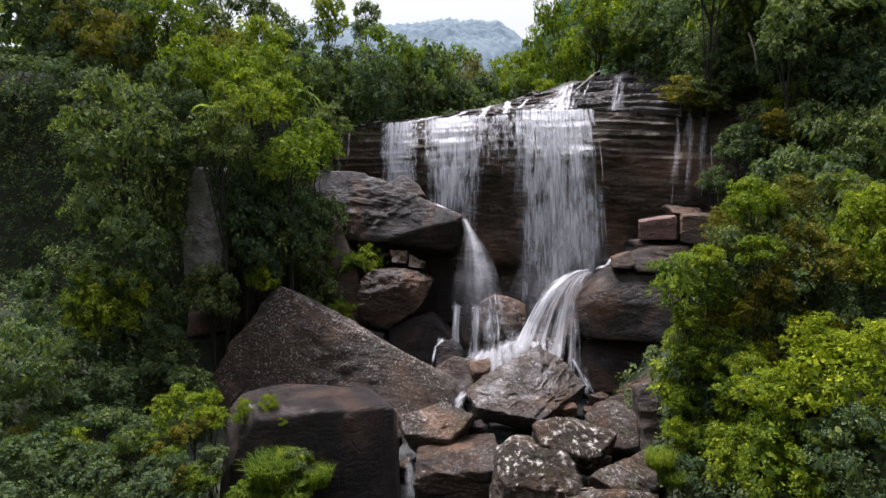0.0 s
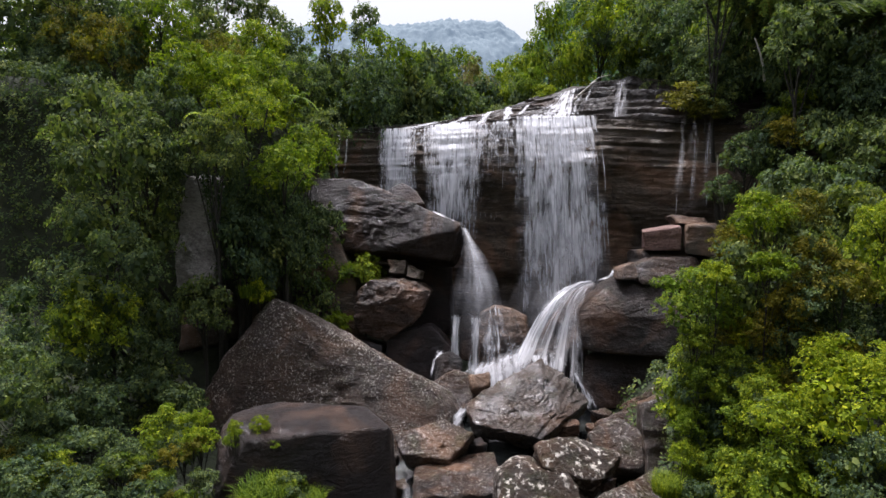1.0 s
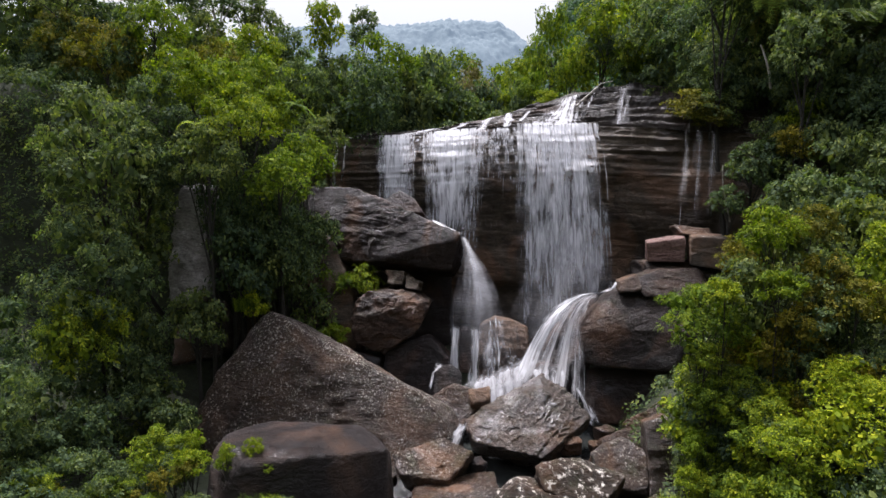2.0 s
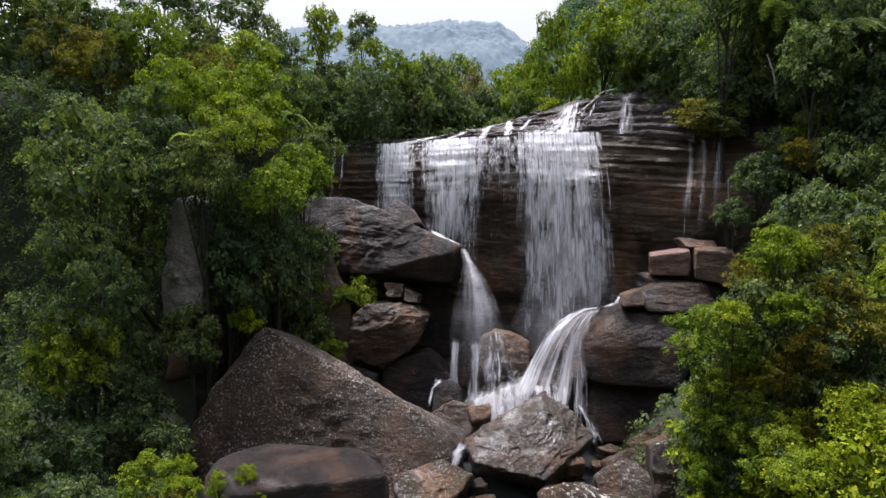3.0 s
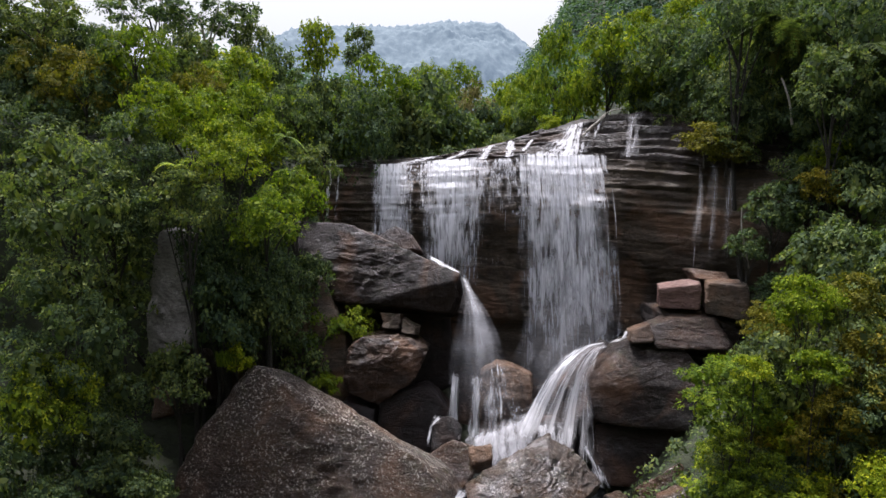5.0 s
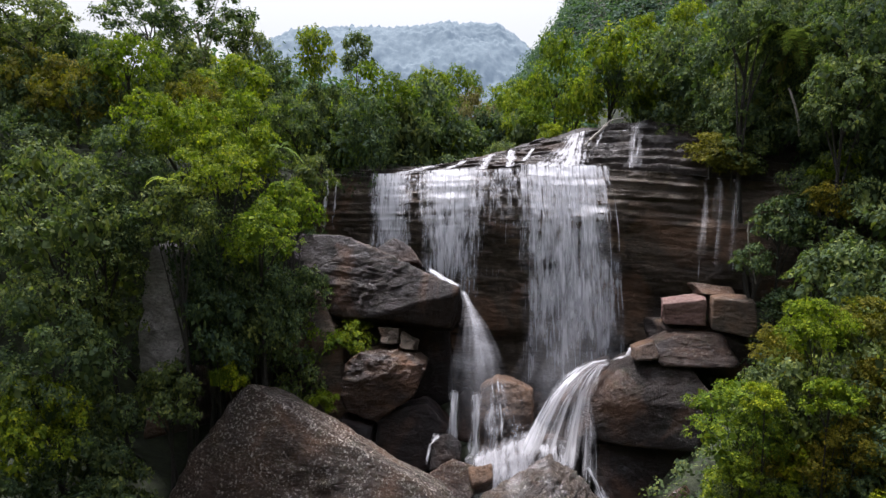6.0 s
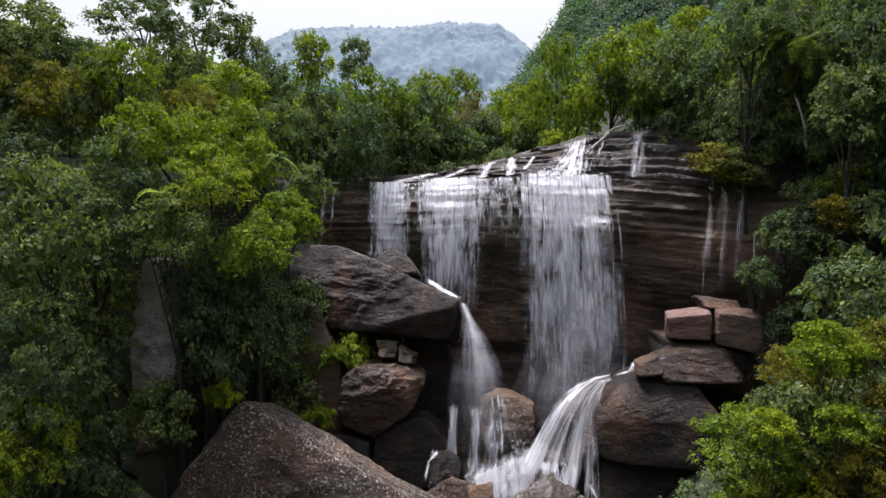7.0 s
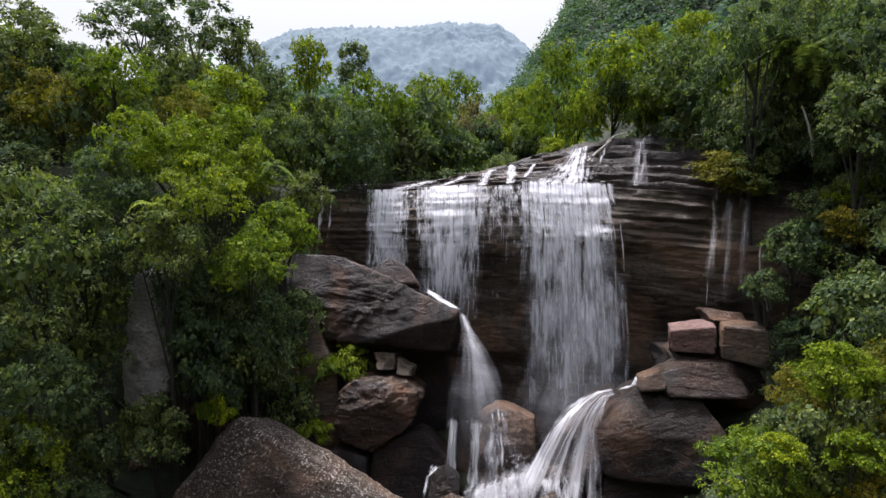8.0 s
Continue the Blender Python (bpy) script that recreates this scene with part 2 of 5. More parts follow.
CLIFF = rock_material("cliff_stone", (0.0382, 0.0290, 0.0212), (0.1274, 0.0980, 0.0680), 0.0, 0.35, 1.2, 0.15, 0.45)
# cliff stone darkened for wetness and to offset sunlight on the crown
CROWN_DARK = rock_material("darkened_wet_crown_rock", (0.02, 0.0157, 0.012), (0.062, 0.048, 0.036), 0.0, 0.5, 1.2, 0.1, 0.2)
BOULDER = rock_material("boulder_stone", (0.0123, 0.0070, 0.0034), (0.0518, 0.0301, 0.0147), 0.35, 0.9, 0.5, 0.15, 0.5)
# wet stone with shade put into its colour, far darker than its neighbours
SHADE_DARK = rock_material("shade_darkened_wet_rock", (0.0060, 0.0032, 0.0018), (0.0207, 0.0110, 0.0060), 0.15, 0.45, 0.7, 0.1, 0.4, dip=0.3)
SLAB = rock_material("lichen_stone", (0.0195, 0.0110, 0.0057), (0.0545, 0.0314, 0.0162), 1.0, 0.6, 0.1, 0.15, 0.3, 1.0)
MOTTLED = rock_material("blotched_stone", (0.0184, 0.0115, 0.0060), (0.0552, 0.0339, 0.0177), 1.0, 0.6, 0.7, 0.15, 0.3, 1.0, blotch=2.4)
# wet stone; its near-black colour also stands in for shade on some boulders
WET_DARK = rock_material("wet_and_shade_dark_rock", (0.0080, 0.0057, 0.0048), (0.0252, 0.0167, 0.0132), 0.0, 0.6, 0.5, 0.0, 0.25)
BROWN = rock_material("brown_stone", (0.0124, 0.0054, 0.0019), (0.0458, 0.0207, 0.0073), 0.25, 0.75, 0.7, 0.1, 0.5)
GLOSSY = rock_material("glistening_stone", (0.0148, 0.0083, 0.0039), (0.0769, 0.0457, 0.0222), 0.3, 1.15, 0.75, 0.1, 0.3, 1.0, 0.25, 0.6)
PINK = rock_material("pinkish_stone", (0.14, 0.08, 0.067), (0.26, 0.16, 0.132), 0.15, 0.3, 0.5, 0.1, 0.0)
WARM = rock_material("warm_brown_stone", (0.055, 0.033, 0.019), (0.19, 0.115, 0.066), 0.0, 0.7, 0.4, 0.0, 0.3)
GREY = rock_material("pale_stone", (0.2, 0.185, 0.17), (0.42, 0.39, 0.36), 0.2, 0.1, 0.4, 0.3, 0.0)
SOIL = plain_material("leaf_litter", (0.012, 0.015, 0.007), (0.034, 0.042, 0.015), 1.5, 0.95, 0.8)
BARK = plain_material("bark", (0.012, 0.011, 0.008), (0.035, 0.03, 0.022), 9.0, 0.9, 0.6)
PALE_BARK = plain_material("pale_bark", (0.2, 0.18, 0.15), (0.38, 0.35, 0.3), 9.0, 0.85, 0.5)
# the raised blue and lifted dark tints imitate haze in the leaf colour
LEAF_DARK = leaf_material("dark_leaf", (0.0259, 0.0415, 0.0286), (0.0696, 0.1017, 0.0476), (0.1618, 0.1874, 0.0556))
LEAF_MID = leaf_material("green_leaf", (0.0353, 0.0612, 0.0133), (0.1004, 0.1473, 0.0127), (0.2346, 0.2662, 0.0146))
LEAF_LIGHT = leaf_material("light_leaf", (0.0416, 0.0707, 0.0068), (0.1250, 0.1713, 0.0066), (0.2542, 0.2712, 0.0097))
LEAF_OLIVE = leaf_material("olive_leaf", (0.0398, 0.0458, 0.0086), (0.1062, 0.1025, 0.0132), (0.2124, 0.1735, 0.0212))
LEAF_DRY = leaf_material("dry_vine", (0.06, 0.055, 0.03), (0.12, 0.105, 0.05), (0.2, 0.17, 0.09))
# bluish leaf colour carries the haze of distance
LEAF_FAR = leaf_material("far_leaf_haze_tint", (0.022, 0.045, 0.042), (0.04, 0.075, 0.06), (0.065, 0.1, 0.07))
FALL_HEAVY = water_material("white_water", 0.38, 4.2, 0.045, 0.32, most=0.96)
FALL_FULL = water_material("full_water", 0.31, 4.0, 0.045, 0.32, most=0.97)
FALL_THIN = water_material("thin_water", 0.52, 4.5, 0.1, 0.3, most=0.65)
RILL = water_material("rill_water", 0.38, 4.0, 0.3, 0.3, most=0.9, tone=(0.7, 0.695, 0.705))
FALL_VEIL = water_material("water_film", 0.5, 3.0, 0.03, 0.5, most=0.3)
VEILED = water_material("trickling_water", 0.5, 4.5, 0.06, 0.4, most=0.36)
FALL_MIST = water_material("water_veil", 0.42, 1.6, 0.06, 0.6, most=0.3)
SPRAY = water_material("drifting_spray", 0.44, 0.5, 0.5, 0.7, most=0.08)
STRAND = water_material("water_strand", 0.46, 4.0, 0.3, 0.4, most=0.5)
CASCADE = water_material("soft_cascade", 0.46, 2.8, 0.07, 0.5, most=0.68, tone=(0.84, 0.835, 0.845))
FAN = water_material("fanned_water", 0.5, 2.6, 0.06, 0.5, most=0.55, tone=(0.84, 0.835, 0.845))
FOAM = water_material("foam", 0.46, 1.8, 0.3, 0.5, most=0.62, tone=(0.74, 0.735, 0.745))


# ---- building helpers ----
def mesh_object(name, verts, faces, mat, parent=None, label="", smooth=True):
    me = bpy.data.meshes.new(name)
    me.from_pydata([tuple(v) for v in verts], [], [tuple(f) for f in faces])
    me.materials.append(mat)
    if smooth:
        me.polygons.foreach_set("use_smooth", [True] * len(me.polygons))
    me.update()
    ob = new(name, me)
    if parent:
        ob.parent = parent
    return tagged(ob, label) if label else ob


def grid_faces(rows, cols):
    i = np.arange(rows - 1)[:, None] * cols + np.arange(cols - 1)[None, :]
    return np.stack([i, i + 1, i + cols + 1, i + cols], -1).reshape(-1, 4).tolist()


def along(x, xs, ys):
    return float(np.interp(x, xs, ys))


def fract(p, octaves=5, rough=0.55):
    return noise.fractal(p, rough * 2, 2.1, octaves, noise_basis="PERLIN_ORIGINAL")


def step01(v):
    v = min(1.0, max(0.0, v))
    return v * v * (3 - 2 * v)


# ---- the lie of the land ----
LIP_X = (-16, -12, -4.9, 0.9, 7.2, 13.6, 18.3, 21.7, 26, 32)
LIP_Y = (66.0, 65.2, 63.5, 61.5, 58.9, 56.2, 54.0, 51.6, 49.0, 46.0)
LIP_Z = (9.8, 10.0, 10.1, 10.5, 11.0, 10.9, 10.6, 10.2, 9.8, 9.0)
CREST_Y = (70.0, 69.5, 67.0, 66.2, 66.6, 64.3, 61.2, 58.0, 55.0, 52.0)
CREST_Z = (10.6, 10.7, 10.9, 11.4, 13.0, 14.8, 15.1, 14.5, 13.5, 12.5)
BANK_X = (-120, -60, -45, -34, -24, -20, -17, -14, -12, -4.9, 0.9, 7.2, 13.6, 18.3, 21.7, 26, 32, 60, 120)
BANK_Y = (50, 52, 52, 51, 50.5, 51, 55, 62, 66, 66, 66, 65, 62.5, 60, 57, 54, 50, 40, 30)


def ground_height(x, y):
    low = -13.5 + 0.36 * max(0, -12 - x) + 0.98 * max(0, x - 11) + 0.06 * max(0, y - 40)
    # unseen hill behind the camera, added to block low sky light from the front
    low += -6 * step01((10 - y) / 40) + 115 * step01((-14 - y) / 75)
    low = min(low, 115.0)
    high = 10.3 + 0.11 * max(0, y - 66) + 0.16 * max(0, -14 - x) + 0.45 * max(0, x - 17)
    high = min(high, 34 + 0.02 * abs(x))
    high += (150 * step01((x - 14) / 140) + 9 * fract(Vector((x * 0.03, y * 0.03, 11.0)), 4)) * step01((y - 160) / 200) * (1 - step01((y - 430) / 160))
    high -= 14 * math.exp(-((x - 8) / 30) ** 2) * step01((y - 75) / 60)
    s = step01((y - along(x, BANK_X, BANK_Y)) / 4.0)
    # the rise far out to both sides is unseen too, added to close off sky
    z = low * (1 - s) + high * s + 40 * step01((abs(x) - 48) / 60) * step01((60 - y) / 40)
    return z + 0.9 * fract(Vector((x * 0.12, y * 0.12, 3.0)), 4)


def reach(lo, hi, fine_lo, fine_hi, step):
    mid = list(np.arange(fine_lo, fine_hi, step))
    left, right, d = [], [], step
    v = fine_lo
    while v > lo:
        d *= 1.25
        v -= d
        left.append(v)
    v, d = mid[-1], step
    while v < hi:
        d *= 1.25
        v += d
        right.append(v)
    return left[::-1] + mid + right


gx, gy = reach(-3500, 3500, -50, 50, 0.9), reach(-3000, 4500, 15, 120, 0.9)
ground = mesh_object("ground", [(x, y, ground_height(x, y)) for y in gy for x in gx], grid_faces(len(gy), len(gx)), SOIL)
tagged(ground, "dark leaf-littered forest floor of a steep gorge", "ground", kind="structure")


# ---- cliff ----
def bedding(z, x, y):
    """How far the beds of the rock stand out at a height."""
    w = z + 0.35 * noise.noise(Vector((x * 0.12, y * 0.12, 1.7)))
    k = w * 2.6 if z > 5 else 13.0 + (w - 5) * 1.1
    n0, n1, f = math.floor(k), math.floor(k) + 1, k - math.floor(k)
    a0 = noise.noise(Vector((n0 * 3.7, 0.5, x * 0.05)))
    a1 = noise.noise(Vector((n1 * 3.7, 0.5, x * 0.05)))
    e = step01((f - 0.72) / 0.28)
    return a0 * (1 - e) + a1 * e - 0.25 * math.exp(-((f - 0.86) / 0.1) ** 2)


def face_inset(z, lip):
    """Distance of the face behind the lip: stepped brow above, undercut below."""
    d = lip - z
    k = min(d / 0.85, 3.999)
    stair = (math.floor(k) + step01((k - math.floor(k) - 0.7) / 0.3)) / 4
    under = 1.9 * step01((d - 4.5) / 7) + 0.8 * step01((d - 14) / 3)
    return -1.6 * stair + under


def cliff_point(x, v, rough=1.0):
    """v 0 to 1: foot to lip; 1 to 2: the stepped top up to the crest; 2 to 3: away behind."""
    ly, lz = along(x, LIP_X, LIP_Y), along(x, LIP_X, LIP_Z)
    cy, cz = along(x, LIP_X, CREST_Y), along(x, LIP_X, CREST_Z)
    ly += 1.5
    if v <= 1:
        z = -13.5 + (lz + 13.5) * v
        y = ly + face_inset(z, lz)
        if rough:
            y -= rough * ((0.1 + 0.1 * step01((z - 3) / 4)) * bedding(z, x, y) + 0.07 * bedding(z * 2.3, x, y))
            y -= rough * 0.9 * fract(Vector((x * 0.16, z * 0.2, 5.0)), 5)
            y -= rough * 0.12 * fract(Vector((x * 0.9, z * 2.4, 9.0)), 4)
        return Vector((x, y, z))
    if v <= 2:
        w = v - 1
        tiers = 4.0 + 3.0 * step01((x - 2) / 8)
        k = w * tiers + 0.9 * noise.noise(Vector((x * 0.22, 2.0, 0.3)))
        k = min(max(k, 0), tiers)
        f = k - math.floor(k)
        q = (math.floor(k) + step01((f - 0.72) / 0.16)) / tiers
        z = lz + (cz - lz) * min(q, 1)
        y = ly + (cy - ly) * w
        if rough:
            n0 = fract(Vector((x * 0.25, y * 0.5, 2.0)), 5)
            z += rough * 0.22 * n0 * step01(w * 6)
            y -= rough * (0.45 * bedding(z, x, y) + 0.3 * n0) * step01(w * 5 + 0.4)
        return Vector((x, y, z))
    w = v - 2
    return Vector((x, cy + 9 * w, cz - 1.4 * w + rough * 0.2 * fract(Vector((x * 0.3, w * 4, 7.0)), 4)))


cu = np.linspace(-16, 31, 290)
cv = list(np.linspace(0, 1, 200)) + list(np.linspace(1, 2, 130))[1:] + list(np.linspace(2, 3, 14))[1:]
cliff = mesh_object("cliff", [cliff_point(float(x), float(v)) for v in cv for x in cu], grid_faces(len(cv), len(cu)), CLIFF)
cliff.data.materials.append(CROWN_DARK)          # the whole crown, wet in part, darkened against the sun on its treads
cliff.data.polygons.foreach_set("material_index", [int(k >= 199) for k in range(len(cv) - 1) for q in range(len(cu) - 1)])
tagged(cliff, "dark brown layered rock cliff wet from the waterfall", "cliff", kind="structure")


# ---- boulders ----
ICO = {}


def ico(level):
    if level not in ICO:
        bm = bmesh.new()
        bmesh.ops.create_icosphere(bm, subdivisions=level, radius=1.0)
        ICO[level] = (np.array([v.co for v in bm.verts]), [[v.index for v in f.verts] for f in bm.faces])
        bm.free()
    return ICO[level]


def boulder(label, mat, pts, push=(0, 3, 0), level=5, edge=16, rough=0.16, beds=0.0, seed=0.0, name="boulder", group="boulders in the gorge", flake=0.12, grain=0.0):
    """A block with the given corners and the same corners pushed away from them, its edges worn round."""
    pts = [Vector(p) for p in pts]
    pts += [p + Vector(push) for p in pts]
    bm = bmesh.new()
    for p in pts:
        bm.verts.new(p)
    bmesh.ops.convex_hull(bm, input=bm.verts)
    lo = Vector([min(p[i] for p in pts) for i in range(3)])
    hi = Vector([max(p[i] for p in pts) for i in range(3)])
    mid = sum((f.calc_center_median() * f.calc_area() for f in bm.faces), Vector()) / sum(f.calc_area() for f in bm.faces)
    planes = []
    for f in bm.faces:
        nrm = f.normal.copy()
        d = nrm.dot(f.calc_center_median() - mid)
        if d < 0:
            nrm, d = -nrm, -d
        if d > 1e-4 and not any(nrm.dot(q) > 0.985 and abs(d - e) < 0.08 for q, e in planes):
            planes.append((nrm, max(d, 0.05)))
    bm.free()
    chip = random.Random(int(seed * 10) + 5)
    for k in range(16):
        q = Vector((chip.gauss(0, 1), chip.gauss(0, 1), chip.gauss(0, 1))).normalized()
        e = max(q.dot(p - mid) for p in pts)
        planes.append((q, e * chip.uniform(0.9, 0.995)))
    dirs, faces = ico(level)
    half = np.array((hi - lo) / 2)
    dirs = dirs * half
    ln = np.linalg.norm(dirs, axis=1, keepdims=True)
    dirs = dirs / ln
    N = np.array([q for q, e in planes])
    D = np.array([e for q, e in planes])
    r = np.power(np.sum(np.power(np.maximum(dirs @ N.T / D, 1e-6), 4.5 * edge), axis=1), -0.2222 / edge)
    size = float(np.mean(half))
    tilt = Euler((chip.uniform(-0.5, 0.5), chip.uniform(-0.6, 0.6), 0)).to_matrix()
    dipping = Euler((0, -0.55, 0)).to_matrix()
    verts = []
    for d, k in zip(dirs, r):
        p = Vector(d) * float(k)
        q = p + mid + Vector((seed * 7, 0, seed))
        n0 = fract(q * (0.55 / max(size, 0.6) + 0.12), 3)
        n1 = fract(q * 1.1, 4)
        w = q @ tilt
        n2, amp, oct = 0.0, 0.55, Vector((w.x * 0.4, w.y * 0.4, w.z * 0.8))
        for k2 in range(4):
            n2 += amp * (1 - 3.2 * abs(noise.noise(oct)))
            oct, amp = oct * 2.1 + Vector((3.1, 1.7, 5.2)), amp * 0.5
        g = rough * (0.2 * size * n0 + 0.4 * n1 + 0.8 * n2 - 0.4)
        if flake:
            t = 2.4 * noise.noise(Vector((w.x * 0.45, w.y * 0.45, w.z * 1.2))) + 0.8 * noise.noise(w * 1.7)
            g += flake * (math.floor(t) + step01((t - math.floor(t)) / 0.3) - t - 0.5) * 0.2
            t = 2.0 * noise.noise(Vector((w.x * 1.3, w.y * 1.3, w.z * 3.2)) + Vector((4, 1, 2)))
            g += flake * (math.floor(t) + step01((t - math.floor(t)) / 0.35) - t - 0.5) * 0.09
        if grain:
            w = q @ dipping + Vector((0, 0, 0.5 * n1))
            n3, amp, oct = 0.0, 1.0, Vector((w.x * 0.35, w.y * 0.5, w.z * 1.5))
            for k2 in range(3):
                n3 += amp * (0.6 - 2.6 * abs(noise.noise(oct)))
                oct, amp = oct * 2.2 + Vector((1.3, 4.7, 2.9)), amp * 0.45
            g += grain * n3
        if beds:
            g += beds * (0.22 * noise.noise(Vector((q.x * 0.15, q.y * 0.15, q.z * 1.7))) + 0.16 * noise.noise(Vector((q.x * 0.3, q.y * 0.3, q.z * 5.0 + q.x))))
        verts.append(p + Vector(d) * g)
    ob = mesh_object(name, verts, faces, mat)
    ob.location = mid
    return tagged(ob, label, "boulder", group)


boulder("huge wedge-shaped grey-brown boulder flecked with pale lichen", SLAB,
        [(-13.0, 44.6, -2.75), (-17.2, 41.5, -10.0), (-7.9, 43.6, -5.8), (-3.5, 42.6, -7.6), (0.3, 41.4, -9.0), (0.7, 40.2, -10.8), (-15.4, 39.0, -13.0), (0.2, 38.8, -13.5), (-15.3, 43.6, -5.6), (-12.9, 45.6, -2.95), (-7.8, 44.7, -6.3), (-3.4, 43.7, -8.1), (0.4, 42.5, -9.5)],
        (1.0, 3.0, -1.5), 6, 20, 0.2, 0.0, 1.0, flake=0.2)
# shade on the front face is put into the dark stone colour
boulder("broad dark boulder with a flat top and mossy edge", WET_DARK,
        [(-12.2, 32.5, -7.1), (-11.0, 36.0, -7.5), (-3.9, 35.6, -7.7), (-2.9, 33.0, -7.8), (-6.0, 31.0, -7.2), (-2.6, 31.0, -14.5), (-7.5, 29.4, -14.5), (-12.6, 30.5, -14.5), (-10.6, 30.4, -7.4)],
        (0.2, 1.6, -1.0), 6, 30, 0.08, 0.0, 2.0)
boulder("large wet boulder with a cracked glistening upper face", GLOSSY,
        [(1.5, 42.0, -10.1), (7.2, 43.6, -7.3), (9.1, 43.0, -8.4), (10.5, 42.0, -9.9), (6.6, 38.0, -10.9), (1.75, 40.0, -10.75)],
        (0.3, 1.6, -1.6), 7, 26, 0.06, 0.0, 3.0, flake=0.0, grain=0.13)
boulder("grey angular boulder with a flat bright top", BOULDER,
        [(-3.0, 37.0, -10.1), (0.2, 38.3, -9.7), (2.0, 37.2, -10.1), (0.6, 35.5, -11.1), (-2.5, 36.0, -10.9), (-2.3, 36.0, -11.8), (0.6, 35.8, -12.0)],
        (0.2, 1.5, -1.2), 6, 20, 0.1, 0.1, 4.0, flake=0.2, grain=0.08)
boulder("layered brown boulder with horizontal bedding lines", BROWN,
        [(-1.6, 33.6, -11.3), (3.4, 34.6, -11.1), (3.2, 32.6, -11.6), (3.1, 32.4, -15.0), (-1.6, 32.2, -15.0), (-1.7, 32.6, -11.8)],
        (0.0, 3.0, -0.4), 6, 20, 0.15, 0.5, 5.0, flake=0.4)
boulder("mottled boulder blotched with white lichen", MOTTLED,
        [(2.4, 30.8, -13.8), (3.0, 32.0, -10.2), (4.2, 32.9, -9.8), (7.3, 32.4, -10.3), (8.1, 31.0, -11.7), (7.6, 30.4, -13.8), (3.2, 30.6, -11.8)],
        (0.2, 2.4, -0.6), 6, 16, 0.2, 0.2, 6.0, flake=0.4)
boulder("low boulder flecked with lichen", MOTTLED,
        [(5.3, 33.5, -8.9), (7.8, 35.0, -9.2), (10.5, 33.8, -9.8), (8.9, 32.2, -10.7), (5.5, 32.6, -9.9), (6.6, 32.4, -10.6)],
        (0.1, 1.0, -1.6), 6, 16, 0.16, 0.1, 7.0, flake=0.4)
boulder("smooth grey boulder with a slanting top", BOULDER,
        [(8.0, 31.0, -10.9), (12.0, 33.0, -10.2), (13.0, 31.6, -11.2), (11.0, 30.2, -11.9), (9.2, 30.0, -11.3)],
        (0.1, 1.0, -2.4), 6, 16, 0.14, 0.1, 8.0, flake=0.4)
boulder("flat dark boulder at the foot of the rock pile", BOULDER,
        [(5.6, 28.9, -11.3), (8.4, 30.0, -11.0), (11.3, 29.2, -11.0), (10.6, 28.0, -12.2), (6.2, 28.0, -12.2)],
        (0.1, 0.8, -2.4), 5, 16, 0.14, 0.1, 9.0)
boulder("small flat pale boulder among grass", GREY,
        [(-8.6, 28.0, -11.4), (-6.4, 28.4, -11.2), (-6.6, 27.2, -11.8), (-8.8, 27.0, -11.9)], (0, 1, -2), 4, 14, 0.12, 0, 9.5)
boulder("reddish-brown boulder leaning beside the little chute", BROWN,
        [(-0.8, 46.0, -10.0), (1.0, 46.5, -9.1), (3.0, 46.0, -9.6), (2.2, 44.2, -11.2), (0.4, 43.4, -12.4), (-0.9, 44.2, -12.2)],
        (0.0, 1.2, -1.0), 5, 14, 0.14, 0.0, 10.0)
boulder("small wet brown block beside the plunge pool", WARM,
        [(2.0, 45.6, -9.2), (3.7, 45.7, -9.1), (3.8, 44.8, -9.8), (2.2, 44.6, -10.2)], (0, 1.0, -1.4), 4, 14, 0.14, 0.0, 11.0)
boulder("dark wet boulder edged by running water", WET_DARK,
        [(-0.5, 49.0, -8.9), (0.8, 49.4, -8.5), (1.7, 49.0, -9.0), (1.6, 48.0, -10.9), (-0.7, 48.0, -10.9)], (0, 1.6, -1.4), 5, 12, 0.14, 0.0, 12.0)
# dark stone colour stands in for the thicket's shade on this boulder
boulder("big rounded brown boulder under the fan of water", SHADE_DARK,
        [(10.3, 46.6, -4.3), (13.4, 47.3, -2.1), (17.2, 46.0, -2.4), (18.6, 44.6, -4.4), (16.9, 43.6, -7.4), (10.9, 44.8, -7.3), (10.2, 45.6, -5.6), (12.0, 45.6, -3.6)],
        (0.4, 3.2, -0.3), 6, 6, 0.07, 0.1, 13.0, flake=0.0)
boulder("flat brown boulder lying on a larger one", BROWN,
        [(14.5, 46.9, -1.2), (16.6, 47.2, -0.4), (20.0, 47.2, -0.3), (20.6, 45.8, -2.4), (15.0, 45.8, -2.3)], (0.2, 2.4, -0.2), 5, 9, 0.12, 0.3, 14.0)
boulder("small rounded orange-brown stone", WARM,
        [(13.5, 46.9, -1.25), (14.9, 46.9, -0.75), (15.1, 46.1, -1.9), (13.4, 46.2, -2.1)], (0, 1.1, -0.1), 4, 10, 0.08, 0.0, 15.0)
boulder("pinkish squared block of stone on a ledge", PINK,
        [(16.0, 48.7, 1.4), (18.75, 47.9, 1.95), (18.8, 47.8, 0.0), (16.1, 48.7, -0.1)], (0.6, 2.2, 0.0), 5, 30, 0.12, 0.0, 16.0, name="stone_block", flake=0.15)
boulder("dark weathered block beside the pinkish one", CLIFF,
        [(18.95, 47.6, 2.1), (21.2, 46.0, 2.2), (21.4, 45.8, -0.4), (19.0, 47.4, -0.2)], (0.6, 2.2, 0.0), 5, 24, 0.08, 0.0, 17.0, name="stone_block", flake=0.3)
